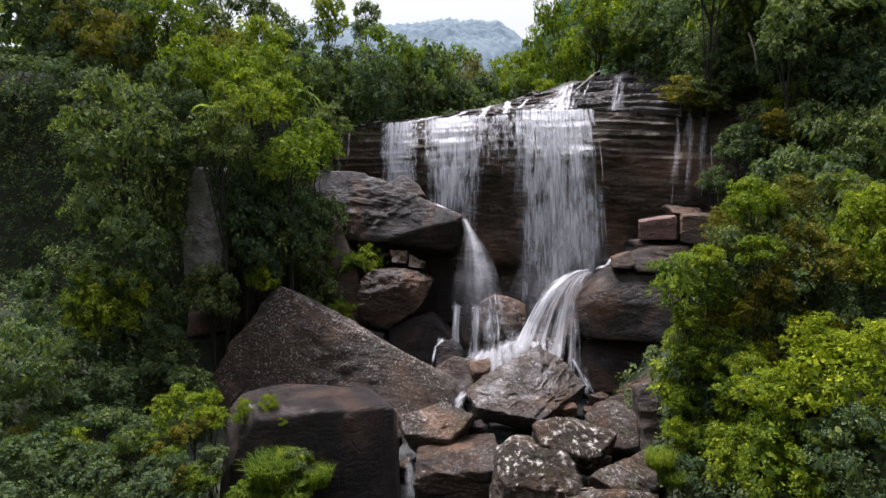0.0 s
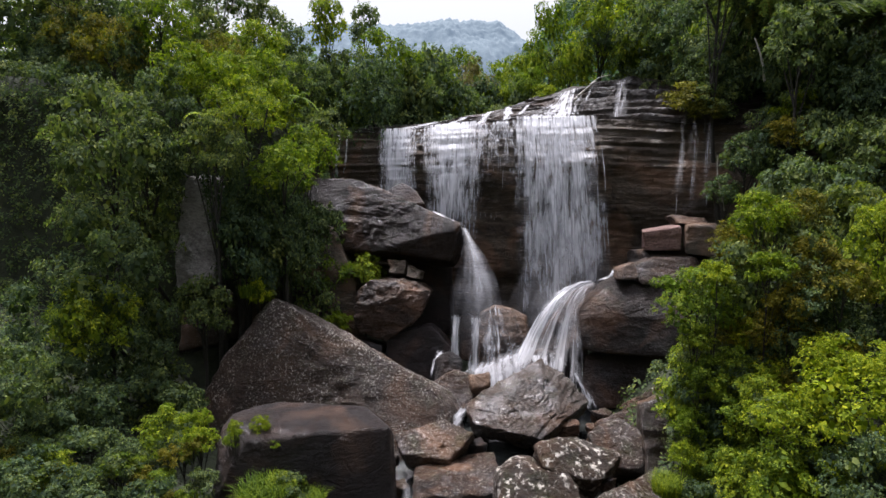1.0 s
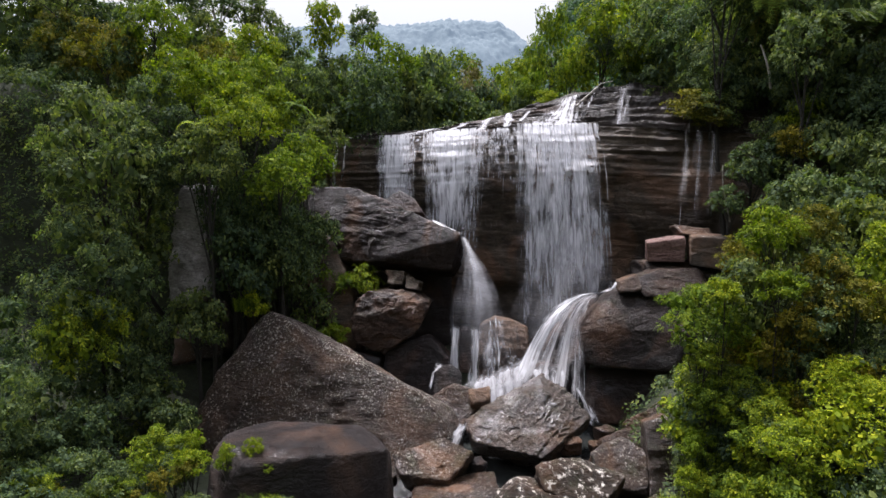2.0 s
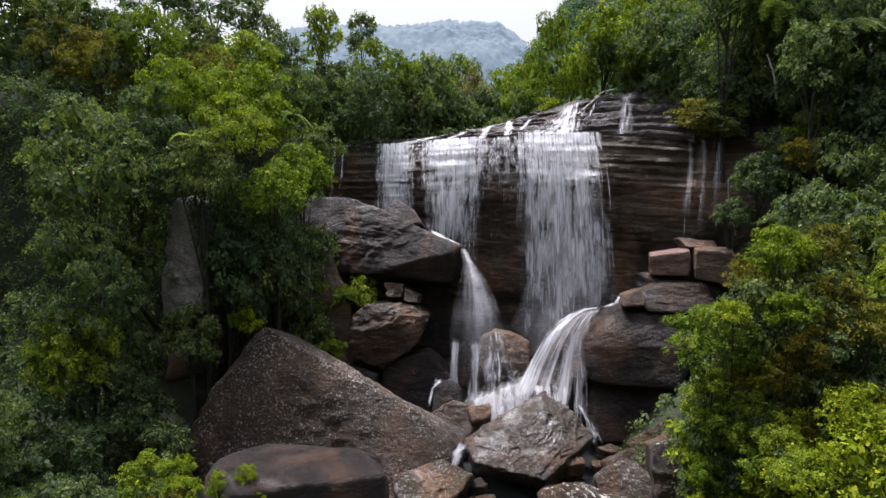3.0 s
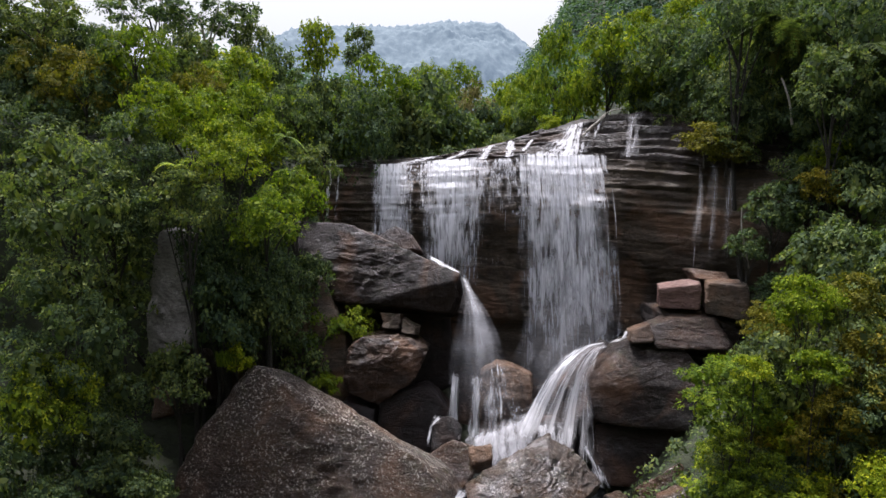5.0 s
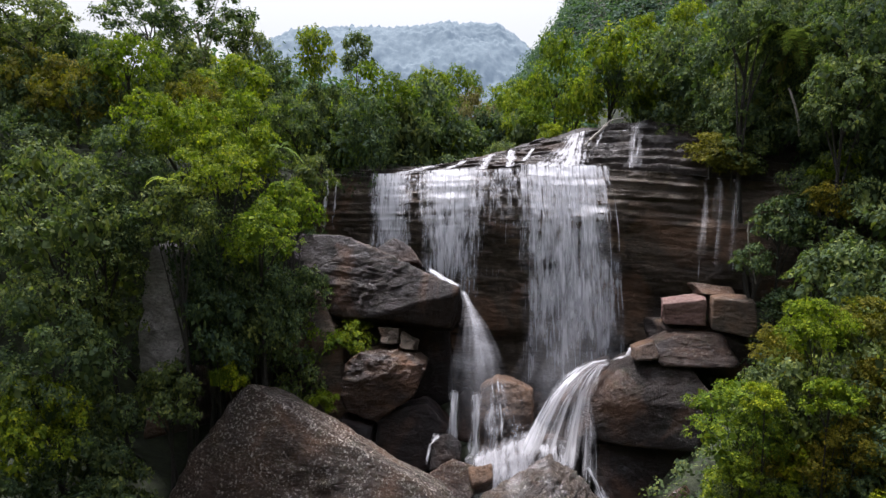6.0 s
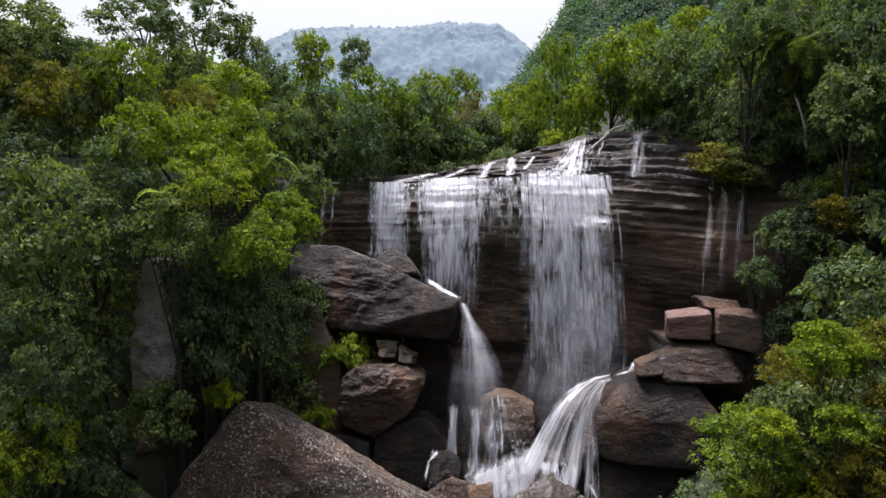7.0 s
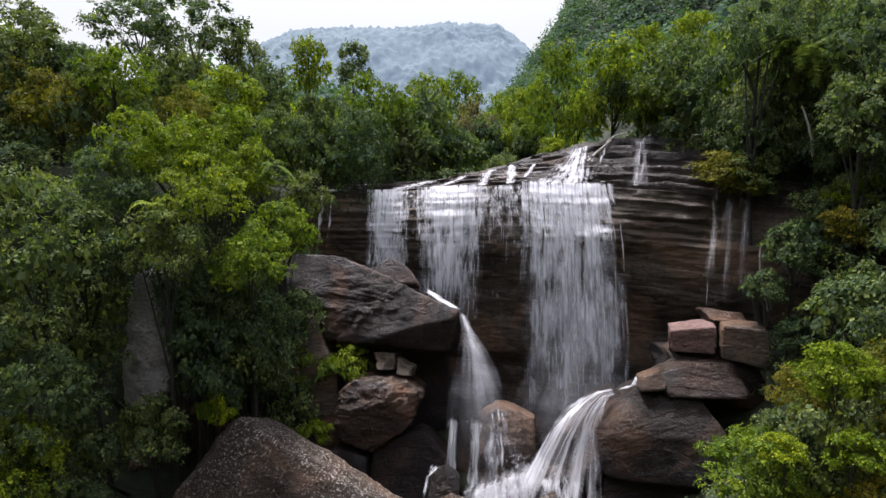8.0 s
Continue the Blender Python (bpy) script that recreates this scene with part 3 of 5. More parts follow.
boulder("thin slab of brown stone resting on blocks", BROWN,
        [(18.6, 50.2, 2.75), (21.2, 49.4, 2.5), (21.2, 48.4, 2.0), (18.8, 48.8, 2.1)], (0.0, 1.2, -0.4), 4, 16, 0.08, 0.2, 18.0)
# the shadow on this ledge is put into its stone colour
boulder("shadowed ledge of rock below the blocks", SHADE_DARK,
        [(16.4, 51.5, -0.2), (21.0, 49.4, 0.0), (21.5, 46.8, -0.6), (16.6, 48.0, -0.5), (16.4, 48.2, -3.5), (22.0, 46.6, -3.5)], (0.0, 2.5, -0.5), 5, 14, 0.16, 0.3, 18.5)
# shade under the big boulder is put into this stone's colour
boulder("dark boulder in the shade below the big one", WET_DARK,
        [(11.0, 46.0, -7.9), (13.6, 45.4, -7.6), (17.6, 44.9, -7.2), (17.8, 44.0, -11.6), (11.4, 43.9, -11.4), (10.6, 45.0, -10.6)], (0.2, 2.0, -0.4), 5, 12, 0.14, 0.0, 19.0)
boulder("brown angular boulder at the edge of the thicket", BROWN,
        [(12.7, 42.0, -10.3), (15.6, 42.0, -8.4), (16.2, 41.0, -9.8), (13.2, 40.4, -11.4)], (0.3, 1.6, -1.4), 5, 16, 0.14, 0.1, 20.0)
boulder("brown stone wedged between boulders", BROWN,
        [(10.4, 39.8, -10.4), (12.9, 40.6, -9.9), (13.4, 39.0, -11.0), (11.0, 38.2, -11.8)], (0.1, 1.2, -1.4), 4, 14, 0.14, 0.1, 21.0)
boulder("dark boulder half hidden by leaves", BOULDER,
        [(9.2, 37.0, -10.0), (11.4, 38.0, -9.2), (12.9, 36.6, -9.9), (12.2, 35.0, -11.6), (9.4, 35.4, -11.4)], (0.1, 1.4, -1.6), 5, 14, 0.16, 0.1, 22.0)
boulder("tall dark stone beside the thicket", BOULDER,
        [(12.3, 36.6, -8.0), (13.8, 36.8, -7.6), (13.9, 34.8, -11.6), (12.2, 34.6, -11.8)], (0.2, 1.6, -0.4), 5, 14, 0.16, 0.1, 23.0)
boulder("great overhanging ledge of dark layered rock", SHADE_DARK,
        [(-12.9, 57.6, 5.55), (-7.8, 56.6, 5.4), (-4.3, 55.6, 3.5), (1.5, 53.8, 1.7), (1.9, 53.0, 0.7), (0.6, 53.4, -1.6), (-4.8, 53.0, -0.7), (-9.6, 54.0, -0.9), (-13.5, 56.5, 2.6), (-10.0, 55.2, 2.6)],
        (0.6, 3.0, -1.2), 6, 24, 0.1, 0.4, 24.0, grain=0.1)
boulder("rounded black boulder perched on the ledge", WET_DARK,
        [(-5.4, 57.6, 4.3), (-3.9, 58.0, 5.1), (-2.4, 57.6, 4.3), (-1.5, 57.0, 2.9), (-4.8, 56.6, 3.1)], (0.2, 1.6, -0.6), 5, 10, 0.1, 0.0, 25.0)
boulder("grey angular stone under the overhang", CLIFF,
        [(-4.9, 53.0, -1.5), (-3.2, 53.0, -1.6), (-3.2, 52.2, -2.7), (-4.6, 52.0, -2.5)], (0.2, 1.6, -0.4), 5, 16, 0.3, 0.1, 26.0)
boulder("grey broken stone under the overhang", CLIFF,
        [(-3.1, 52.7, -1.9), (-1.7, 52.5, -2.5), (-1.9, 51.9, -3.1), (-3.1, 51.9, -2.9)], (0.2, 1.6, -0.3), 5, 16, 0.3, 0.1, 27.0)
boulder("rounded brown boulder with a chipped glossy corner", BROWN,
        [(-7.4, 51.0, -4.0), (-6.0, 51.0, -3.0), (-3.2, 51.8, -2.9), (-0.8, 51.4, -4.0), (-3.4, 50.2, -3.6), (-1.9, 50.2, -6.0), (-4.6, 49.6, -8.0), (-7.3, 50.0, -7.0), (-5.2, 49.9, -4.6)],
        (0.2, 3.0, -0.2), 6, 26, 0.16, 0.1, 28.0, flake=0.3, grain=0.1)
boulder("dark boulder in the wet recess", WET_DARK,
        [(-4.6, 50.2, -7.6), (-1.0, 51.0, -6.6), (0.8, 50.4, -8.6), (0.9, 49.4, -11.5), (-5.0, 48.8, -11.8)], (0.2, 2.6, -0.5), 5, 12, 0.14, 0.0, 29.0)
boulder("dark stone below the brown boulder", WET_DARK,
        [(-7.6, 49.8, -7.6), (-5.0, 49.4, -8.2), (-5.0, 48.0, -11.0), (-8.4, 48.6, -10.4)], (0.2, 2.6, -0.5), 5, 12, 0.16, 0.0, 30.0)
boulder("black rock wall behind the lower veil of water", WET_DARK,
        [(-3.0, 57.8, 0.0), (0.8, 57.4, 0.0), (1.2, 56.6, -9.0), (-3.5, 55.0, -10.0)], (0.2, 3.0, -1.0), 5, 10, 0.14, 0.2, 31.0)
boulder("warm brown ledge washed by the lower cascade", WARM,
        [(3.2, 51.3, -5.7), (4.4, 51.7, -5.25), (6.0, 51.9, -5.6), (7.4, 51.7, -6.3), (7.3, 50.8, -7.8), (3.9, 50.2, -7.7), (3.1, 50.3, -8.6), (7.0, 50.2, -11.6), (3.0, 49.9, -11.6)], (0.2, 3.0, -0.6), 6, 24, 0.12, 0.3, 32.0, flake=0.3)
boulder("black upright stone between strands of water", WET_DARK,
        [(1.5, 51.3, -6.2), (2.1, 51.4, -5.9), (2.7, 51.3, -6.2), (2.75, 50.0, -9.8), (1.4, 50.0, -9.8)], (0.1, 1.4, -0.2), 5, 8, 0.1, 0.0, 33.0)
boulder("dark rounded rock below the arc of water", WET_DARK,
        [(6.7, 46.3, -8.3), (7.6, 46.5, -7.65), (9.2, 46.2, -7.7), (9.8, 45.7, -8.5), (9.6, 45.2, -10.8), (6.5, 45.4, -10.8)], (0.1, 1.6, -0.3), 5, 6, 0.08, 0.0, 39.0)
boulder("dark rock under the fan of white water", WET_DARK,
        [(10.6, 48.4, -3.2), (12.6, 48.8, -2.6), (9.2, 48.2, -5.2), (7.2, 48.6, -8.2), (8.0, 46.8, -10.6), (10.8, 45.6, -10.9), (11.0, 46.2, -6.0)], (0.6, 3.0, -0.6), 5, 9, 0.16, 0.1, 34.0)
boulder("low wet rock in the foam", WET_DARK,
        [(3.4, 48.6, -10.0), (6.6, 48.8, -8.9), (8.6, 47.2, -10.2), (5.0, 46.4, -11.4)], (0.2, 2.0, -1.6), 5, 10, 0.12, 0.1, 35.0)
pillar = boulder("tall bare pillar of pale cracked rock in the bank", GREY,
        [(-20.4, 49.6, 5.5), (-18.6, 49.6, 5.5), (-18.0, 48.2, -2.2), (-19.2, 47.4, -3.6), (-21.3, 48.2, -3.2), (-21.5, 48.8, 0.2)], (0, 3.0, 0), 6, 14, 0.34, 0.4, 36.0, name="rock_outcrop", flake=0.5)
pillar.location += Vector((1.0, -2.2, 0.45))
boulder("dark broken rock at the foot of the pale pillar", BOULDER,
        [(-20.6, 48.4, -3.2), (-17.6, 48.0, -2.8), (-16.6, 47.0, -7.0), (-20.8, 46.8, -8.0)], (0, 3.0, -1.0), 5, 14, 0.2, 0.3, 37.0, name="rock_outcrop")
boulder("shadowed rock wall behind the wedge boulder", CLIFF,
        [(-17.0, 51.6, 3.0), (-10.0, 54.0, 2.0), (-7.4, 52.6, -4.0), (-7.0, 51.0, -12.0), (-17.0, 48.6, -12.0)], (0, 4.0, 0), 5, 12, 0.2, 0.4, 38.0, name="rock_outcrop")


def small_stone(x, y, z, r, mat, seed):
    q = random.Random(seed)
    pts = [(x + r * q.uniform(0.6, 1.1) * math.cos(a), y + 0.7 * r * math.sin(a), z + r * q.uniform(-0.1, 0.45)) for a in np.linspace(0, 5.3, 6)]
    boulder("small angular stone wedged between the boulders", mat, pts, (0.1 * r, 0.2 * r, -1.1 * r), 5, 16, 0.12, 0.0, seed, "stone", "stones in the rock pile", 0.5)


small_stone(2.3, 38.5, -11.6, 0.9, WET_DARK, 51)
small_stone(4.7, 35.6, -11.4, 0.7, BROWN, 52)
small_stone(-3.4, 37.0, -11.8, 0.8, BOULDER, 53)
small_stone(7.9, 30.4, -11.5, 0.45, SLAB, 54)
small_stone(6.4, 30.2, -11.5, 0.4, BOULDER, 55)
small_stone(9.3, 33.0, -11.0, 0.6, WET_DARK, 56)
small_stone(3.8, 30.6, -12.2, 0.5, SLAB, 57)
small_stone(-2.6, 34.8, -12.4, 0.8, BOULDER, 58)
small_stone(8.8, 40.2, -10.9, 0.9, BROWN, 59)
small_stone(11.3, 41.2, -10.6, 0.9, BROWN, 60)
small_stone(12.2, 38.2, -10.9, 0.7, BROWN, 61)
small_stone(8.2, 36.2, -10.8, 0.8, BOULDER, 62)
small_stone(6.8, 38.2, -11.6, 0.8, WET_DARK, 63)
small_stone(10.4, 40.4, -11.2, 0.6, BROWN, 64)


# ---- water ----
def sheet(name, point, nu, nv, mat, parent, wide, tall, fade=(0.12, 0.12, 0.0, 0.1), shift=0.0, label="", thin=0.0, brow=-1.0):
    """A sheet of falling water: point(u, v) runs across and down; its rim thins out by fade (left, right, top, foot)."""
    us, vs = np.linspace(0, 1, nu), np.linspace(0, 1, nv)
    ob = mesh_object(name, [point(float(u), float(v)) for v in vs for u in us], grid_faces(nv, nu), mat, parent, label)
    me = ob.data
    uv = me.uv_layers.new(name="fall")
    idx = np.empty(len(me.loops), dtype=np.int32)
    me.loops.foreach_get("vertex_index", idx)
    flat = np.stack([us[idx % nu] * wide + shift, vs[idx // nu] * tall + shift * 0.7], -1)
    uv.data.foreach_set("uv", flat.astype(np.float32).ravel())
    f0, f1, f2, f3 = [max(f, 1e-4) for f in fade]
    body = me.attributes.new("body", "FLOAT", "POINT")
    U, V = np.meshgrid(us, vs)
    sway = np.array([[0.2 * noise.noise(Vector((v * 6, shift, 0.5 + q))) + 0.1 * noise.noise(Vector((v * 21, shift, 2.5 + q))) for q in (0, 9)] for v in vs])
    U = U + (sway[:, :1] * (1 - U) + sway[:, 1:] * U) * min(1.0, 6 * f0)
    b = np.clip(U / f0, 0, 1) * np.clip((1 - U) / f1, 0, 1) * np.clip(V / f2, 0, 1) * np.clip((1 - V) / f3, 0, 1) * (1 - thin * V)
    loose = np.clip((V - brow) / 0.18, 0, 1)
    me.attributes.new("free", "FLOAT", "POINT").data.foreach_set("value", loose.astype(np.float32).ravel())
    body.data.foreach_set("value", b.astype(np.float32).ravel())
    return ob


def thing(name, label, category, group="", kind="", at=(0, 0, 0)):
    e = new(name)
    e.location = at
    e.empty_display_size = 0.3
    return tagged(e, label, category, group, kind)


def lerp(p, q, k):
    return p + (q - p) * k


def ribbons(name, point, count, parent, wide, v_span, width, seed, back=0.3, gather=2.6, bias=1.0):
    """Loose strands of water along the same way as a sheet, bunched together with gaps between the bunches."""
    r = random.Random(seed)
    verts, faces, uvs, body = [], [], [], []
    while count > 0:
        u = r.random()
        if noise.noise(Vector((u * wide * 0.9, seed * 3.1, 0))) + 0.45 < r.random() * 1.1:
            count -= 0.34
            continue
        count -= 1
        v0 = v_span[0] + (v_span[1] - v_span[0]) * r.random() ** bias
        ln = r.uniform(0.08, 0.4) * (v_span[1] - v_span[0])
        v1 = min(v0 + ln, v_span[1])
        w, off, steps = width * r.uniform(0.25, 0.7), r.random() ** 2 * back, 12
        b = len(verts)
        for k in range(steps + 1):
            t = k / steps
            p = point(u, v0 + (v1 - v0) * t) + Vector((0, -off - 0.04, 0))
            h = w * (0.35 + 0.65 * math.sin(math.pi * min(1.0, t * 0.8 + 0.1)))
            verts += [p - Vector((h / 2, 0, 0)), p + Vector((h / 2, -0.02, 0))]
            body += [math.sin(math.pi * t) ** 0.6] * 2
            uvs += [(u * wide * 3, v0 * 20 + t * ln * 20), (u * wide * 3 + 0.35, v0 * 20 + t * ln * 20)]
            if k:
                i = b + 2 * k
                faces.append((i - 2, i - 1, i + 1, i))
    ob = mesh_object(name, verts, faces, STRAND, parent)
    me = ob.data
    idx = np.empty(len(me.loops), dtype=np.int32)
    me.loops.foreach_get("vertex_index", idx)
    me.uv_layers.new(name="fall").data.foreach_set("uv", np.array(uvs, dtype=np.float32)[idx].ravel())
    me.attributes.new("free", "FLOAT", "POINT").data.foreach_set("value", np.ones(len(verts), dtype=np.float32))
    me.attributes.new("body", "FLOAT", "POINT").data.foreach_set("value", np.array(body, dtype=np.float32))
    return tagged(ob, kind="stuff")


def fall(label, top, lip, foot, v_top, z_foot, mat, layers=2, leap=0.7, cling=3.2, shift=0.0, fade=(0.1, 0.1, 0.02, 0.12), group="falls over the cliff", strands=0, thick=0.1, thin=0.7):
    """Water that runs over the stepped crown between the x spans top and lip, clings to the brow and then drops free to z_foot over the span foot."""
    e = thing("waterfall", label, "waterfall", group, at=((lip[0] + lip[1]) / 2, along((lip[0] + lip[1]) / 2, LIP_X, LIP_Y), z_foot))
    inv = Matrix.Translation(-e.location)
    for k in range(layers):
        off = 0.14 + 0.22 * k

        def point(u, v, off=off):
            ux = u + 0.02 * noise.noise(Vector((u * 9, v * 3, off * 9)))
            z_lip = along(lerp(lip[0], lip[1], u), LIP_X, LIP_Z)
            share = 0.3 if v_top > 1 else 0.0
            if v < share:
                w = v / share
                x = lerp(lerp(top[0], top[1], ux), lerp(lip[0], lip[1], ux), w)
                p = cliff_point(x, lerp(v_top, 1.0, w), 0.6) + Vector((0, -off * 0.6, off))
            else:
                w = (v - share) / (1 - share)
                z = lerp(z_lip, z_foot, w)
                x = lerp(lerp(lip[0], lip[1], ux), lerp(foot[0], foot[1], ux), w ** 0.8)
                drop = z_lip - z
                near = [cliff_point(x, min(1.0, (max(z + dz, z_lip - cling) + 13.5) / (z_lip + 13.5)), 0.7).y for dz in (-1.5, -0.5, 0.5, 1.5)]
                y = 0.7 * sum(near) / 4 + 0.3 * min(near) - off - 0.05
                free = max(0, drop - cling)
                y -= leap * (1 - math.exp(-free / 5)) * (0.6 + 0.5 * k)
                wall = cliff_point(x, max(0.0, (z + 13.5) / (z_lip + 13.5)), 1.0).y
                y = min(y, wall + 0.08 - 0.5 * off)
                p = Vector((x + 0.06 * noise.noise(Vector((u * 30, z * 0.5, k))), y - 0.1 * noise.noise(Vector((x * 2.2, z * 0.25, k * 5.0))), z + (off if w < 0.02 else 0)))
            return inv @ p

        sheet("curtain", point, 36, 100, mat, e, abs(lip[1] - lip[0]), 14 + abs(11 - z_foot), fade, shift + k * 13.7, thin=thin, brow=0.42 if v_top > 1 else 0.12)
    if strands:
        ribbons("spray", point, strands, e, abs(lip[1] - lip[0]), (0.3 if v_top > 1 else 0.0, 0.97), thick, int(shift) + 1, 0.35, 2.6, 1.5)
    return e


fall("broad white main fall dropping from the layered brow", (7.0, 13.95), (7.0, 13.95), (7.1, 15.5), 1.0, -8.5, FALL_HEAVY, 2, 0.8, 3.0, 0.0, (0.2, 0.2, 0.01, 0.05), strands=200, thick=0.1, thin=0.75)
fall("bright core of the main fall", (12.4, 13.6), (9.2, 12.6), (9.6, 12.7), 1.0, -8.0, FALL_HEAVY, 1, 1.2, 3.0, 137.0, (0.35, 0.35, 0.03, 0.3), strands=60, thick=0.1, thin=0.8)
fall("thin veil behind the main fall", (9.8, 14.0), (7.2, 13.7), (7.3, 15.1), 1.0, -8.0, FALL_VEIL, 1, 1.1, 2.5, 31.0, (0.05, 0.05, 0.05, 0.2), strands=60, thick=0.07)
fall("white fall spreading over the middle of the brow", (-1.9, 4.2), (-1.9, 4.2), (-1.8, 3.7), 1.0, -1.0, FALL_FULL, 2, 0.5, 3.6, 57.0, (0.3, 0.35, 0.01, 0.3), strands=160, thick=0.13)
fall("narrow white fall at the edge of the brow", (-6.5, -2.5), (-6.5, -2.5), (-6.7, -2.6), 1.0, 1.0, FALL_FULL, 2, 0.5, 3.6, 71.0, (0.3, 0.4, 0.01, 0.3), strands=90, thick=0.13)
fall("sparse threads of water trickling over the steps", (3.4, 7.4), (3.4, 7.4), (3.4, 7.2), 1.0, 1.0, FALL_THIN, 1, 0.3, 4.0, 83.0, (0.1, 0.1, 0.02, 0.8), strands=70, thick=0.08)
fall("lacy threads spilling over the whole brow", (-6.6, 7.4), (-6.6, 7.4), (-6.6, 7.3), 1.0, 5.6, FALL_THIN, 1, 0.2, 4.0, 121.0, (0.05, 0.05, 0.02, 0.7), strands=90, thick=0.07)
for x0, wide, foot, shift in ((-11.2, 0.5, 4.4, 97.0), (-10.2, 0.35, 4.6, 101.0)):
    fall("faint thread of water sliding down dark rock", (x0, x0 + wide), (x0, x0 + wide), (x0 - 0.35, x0 + wide - 0.2), 1.0, foot, FALL_HEAVY, 1, 0.2, 5.0, shift, (0.3, 0.3, 0.05, 0.2), strands=8, thick=0.1, thin=0.5)



def crown_run(label, top, foot, v0, v1, mat, shift, group="rills on the crown of the cliff"):
    """A rill over the stepped crown only."""
    xm = (foot[0] + foot[1]) / 2
    base = cliff_point(xm, v1, 0)
    e = thing("rill", label, "stream", group, at=base)

    def point(u, v):
        x = lerp(lerp(top[0], top[1], u), lerp(foot[0], foot[1], u), v)
        w = lerp(v0, v1, v)
        p = sum((cliff_point(x, min(1.99, max(1.0, w + d)), 0.5) for d in (-0.08, -0.04, 0.0, 0.04, 0.08)), Vector()) / 5
        q = cliff_point(x, w, 0.75)
        return Vector((p.x, p.y - 0.2, max(p.z, q.z - 0.05) + 0.16)) - base

    sheet("film", point, 20, 70, mat, e, abs(foot[1] - foot[0]) + 0.5, 9, (0.4, 0.4, 0.08, 0.02), shift)
    return e


crown_run("broad white rill tumbling down the stepped crown", (12.2, 14.0), (7.6, 13.2), 1.97, 1.0, RILL, 47.0)
crown_run("white rill stepping down the crown", (6.5, 7.4), (5.6, 6.8), 1.85, 1.0, RILL, 3.0)
crown_run("narrow rill between dark ledges", (8.6, 9.1), (7.2, 7.8), 1.7, 1.2, RILL, 5.0)
crown_run("white rill widening over ledges", (4.3, 5.5), (2.4, 4.6), 1.9, 1.0, RILL, 17.0)
crown_run("thin rill crossing the flat ledges", (1.8, 3.0), (-1.8, 0.6), 1.8, 1.0, RILL, 19.0)
crown_run("thin film of water over flat ledges", (-2.0, 0.6), (-5.6, -2.8), 1.8, 1.0, RILL, 23.0)
crown_run("thin film of water along the lip", (-12.5, -8.0), (-12.0, -8.6), 1.4, 1.0, RILL, 29.0)
crown_run("faint veil of water on the upper ledge", (16.7, 18.6), (15.0, 16.9), 1.98, 1.05, VEILED, 37.0)
crown_run("slanting trickle on the upper ledge", (14.6, 15.2), (13.6, 14.1), 1.9, 1.5, FALL_THIN, 41.0)


def flow(label, spine, widths, mat, shift, bow=0.25, nu=16, nv=40, fade=(0.35, 0.35, 0.18, 0.22), group="lower cascades", layers=1, slant=0.0):
    """Water along a bent line of points, each with its width across x."""
    pts = [Vector(p) for p in spine]
    e = thing("cascade", label, "waterfall", group, at=pts[-1])
    t = np.linspace(0, 1, len(pts))
    for k in range(layers):
        def point(u, v, k=k):
            p = Vector([float(np.interp(v, t, [q[i] for q in pts])) for i in range(3)])
            w = float(np.interp(v, t, widths))
            c = (u - 0.5)
            p.z += slant * c * w
            p.x += c * w + 0.08 * noise.noise(Vector((v * 5, u * 6, shift + k)))
            p.y -= bow * w * (0.25 - c * c) + 0.12 * k + 0.1 * noise.noise(Vector((u * 8, v * 2, shift)))
            return p - pts[-1]

        sheet("stream", point, nu, nv, mat, e, max(widths) * 1.2, 9, fade, shift + k * 7)
    if mat is not FALL_MIST and mat is not SPRAY and mat is not CASCADE:
        ribbons("spray", point, int(4 * max(widths)), e, max(widths), (0.0, 1.0), 0.1, int(shift) + 300, 0.12)
    return e


flow("misty chute shooting from under the ledge", [(1.9, 54.6, 1.2), (2.31, 53.6, 0.17), (2.72, 53.0, -1.25), (2.95, 52.4, -3.0), (3.0, 52.0, -4.62), (3.0, 51.7, -6.0)], [0.5, 0.9, 2.2, 3.5, 4.2, 4.5], FALL_MIST, 5.0, 0.4, 16, 40, (0.5, 0.4, 0.02, 0.3), layers=3)
flow("dense jet in the misty chute", [(1.95, 54.4, 1.1), (2.4, 53.5, 0.17), (3.1, 52.8, -1.4), (3.5, 52.2, -3.2), (3.7, 51.8, -5.0)], [0.5, 0.7, 1.2, 1.7, 2.0], FALL_MIST, 6.0, 0.4, 14, 40, (0.5, 0.5, 0.02, 0.5))


def fan(label, left, right, mat, shift, nu=30, nv=60, fade=(0.1, 0.15, 0.03, 0.15), wide=5.0, share=1.0, lift=0.0):
    """Water spreading between two bent lines of points, from one lip to a broad foot."""
    a0, b0 = [np.array(p, dtype=float) for p in (left, right)]
    foot = Vector(((a0[-1] + b0[-1]) / 2).tolist())
    e = thing("cascade", label, "waterfall", "lower cascades", at=foot)

    def point(u, v):
        p = np.array([np.interp(v, np.linspace(0, 1, len(q)), q[:, i]) for q in (a0, b0) for i in range(3)]).reshape(2, 3)
        w = u * share
        m = p[0] * (1 - w) + p[1] * w
        bulge = 0.5 * math.sin(math.pi * min(1.0, w + 0.15)) * math.sin(math.pi * v) + lift
        m = m + np.array([0.07 * noise.noise(Vector((u * 9, v * 4, shift))), -bulge - 0.14 * noise.noise(Vector((u * 11, v * 2.5, shift))), 0.25 * bulge])
        return Vector(m.tolist()) - foot

    sheet("stream", point, nu, nv, mat, e, wide, 9, fade, shift)
    ribbons("spray", point, int(9 * wide), e, wide, (0.0, 1.0), 0.1, int(shift) + 300, 0.15)
    return e


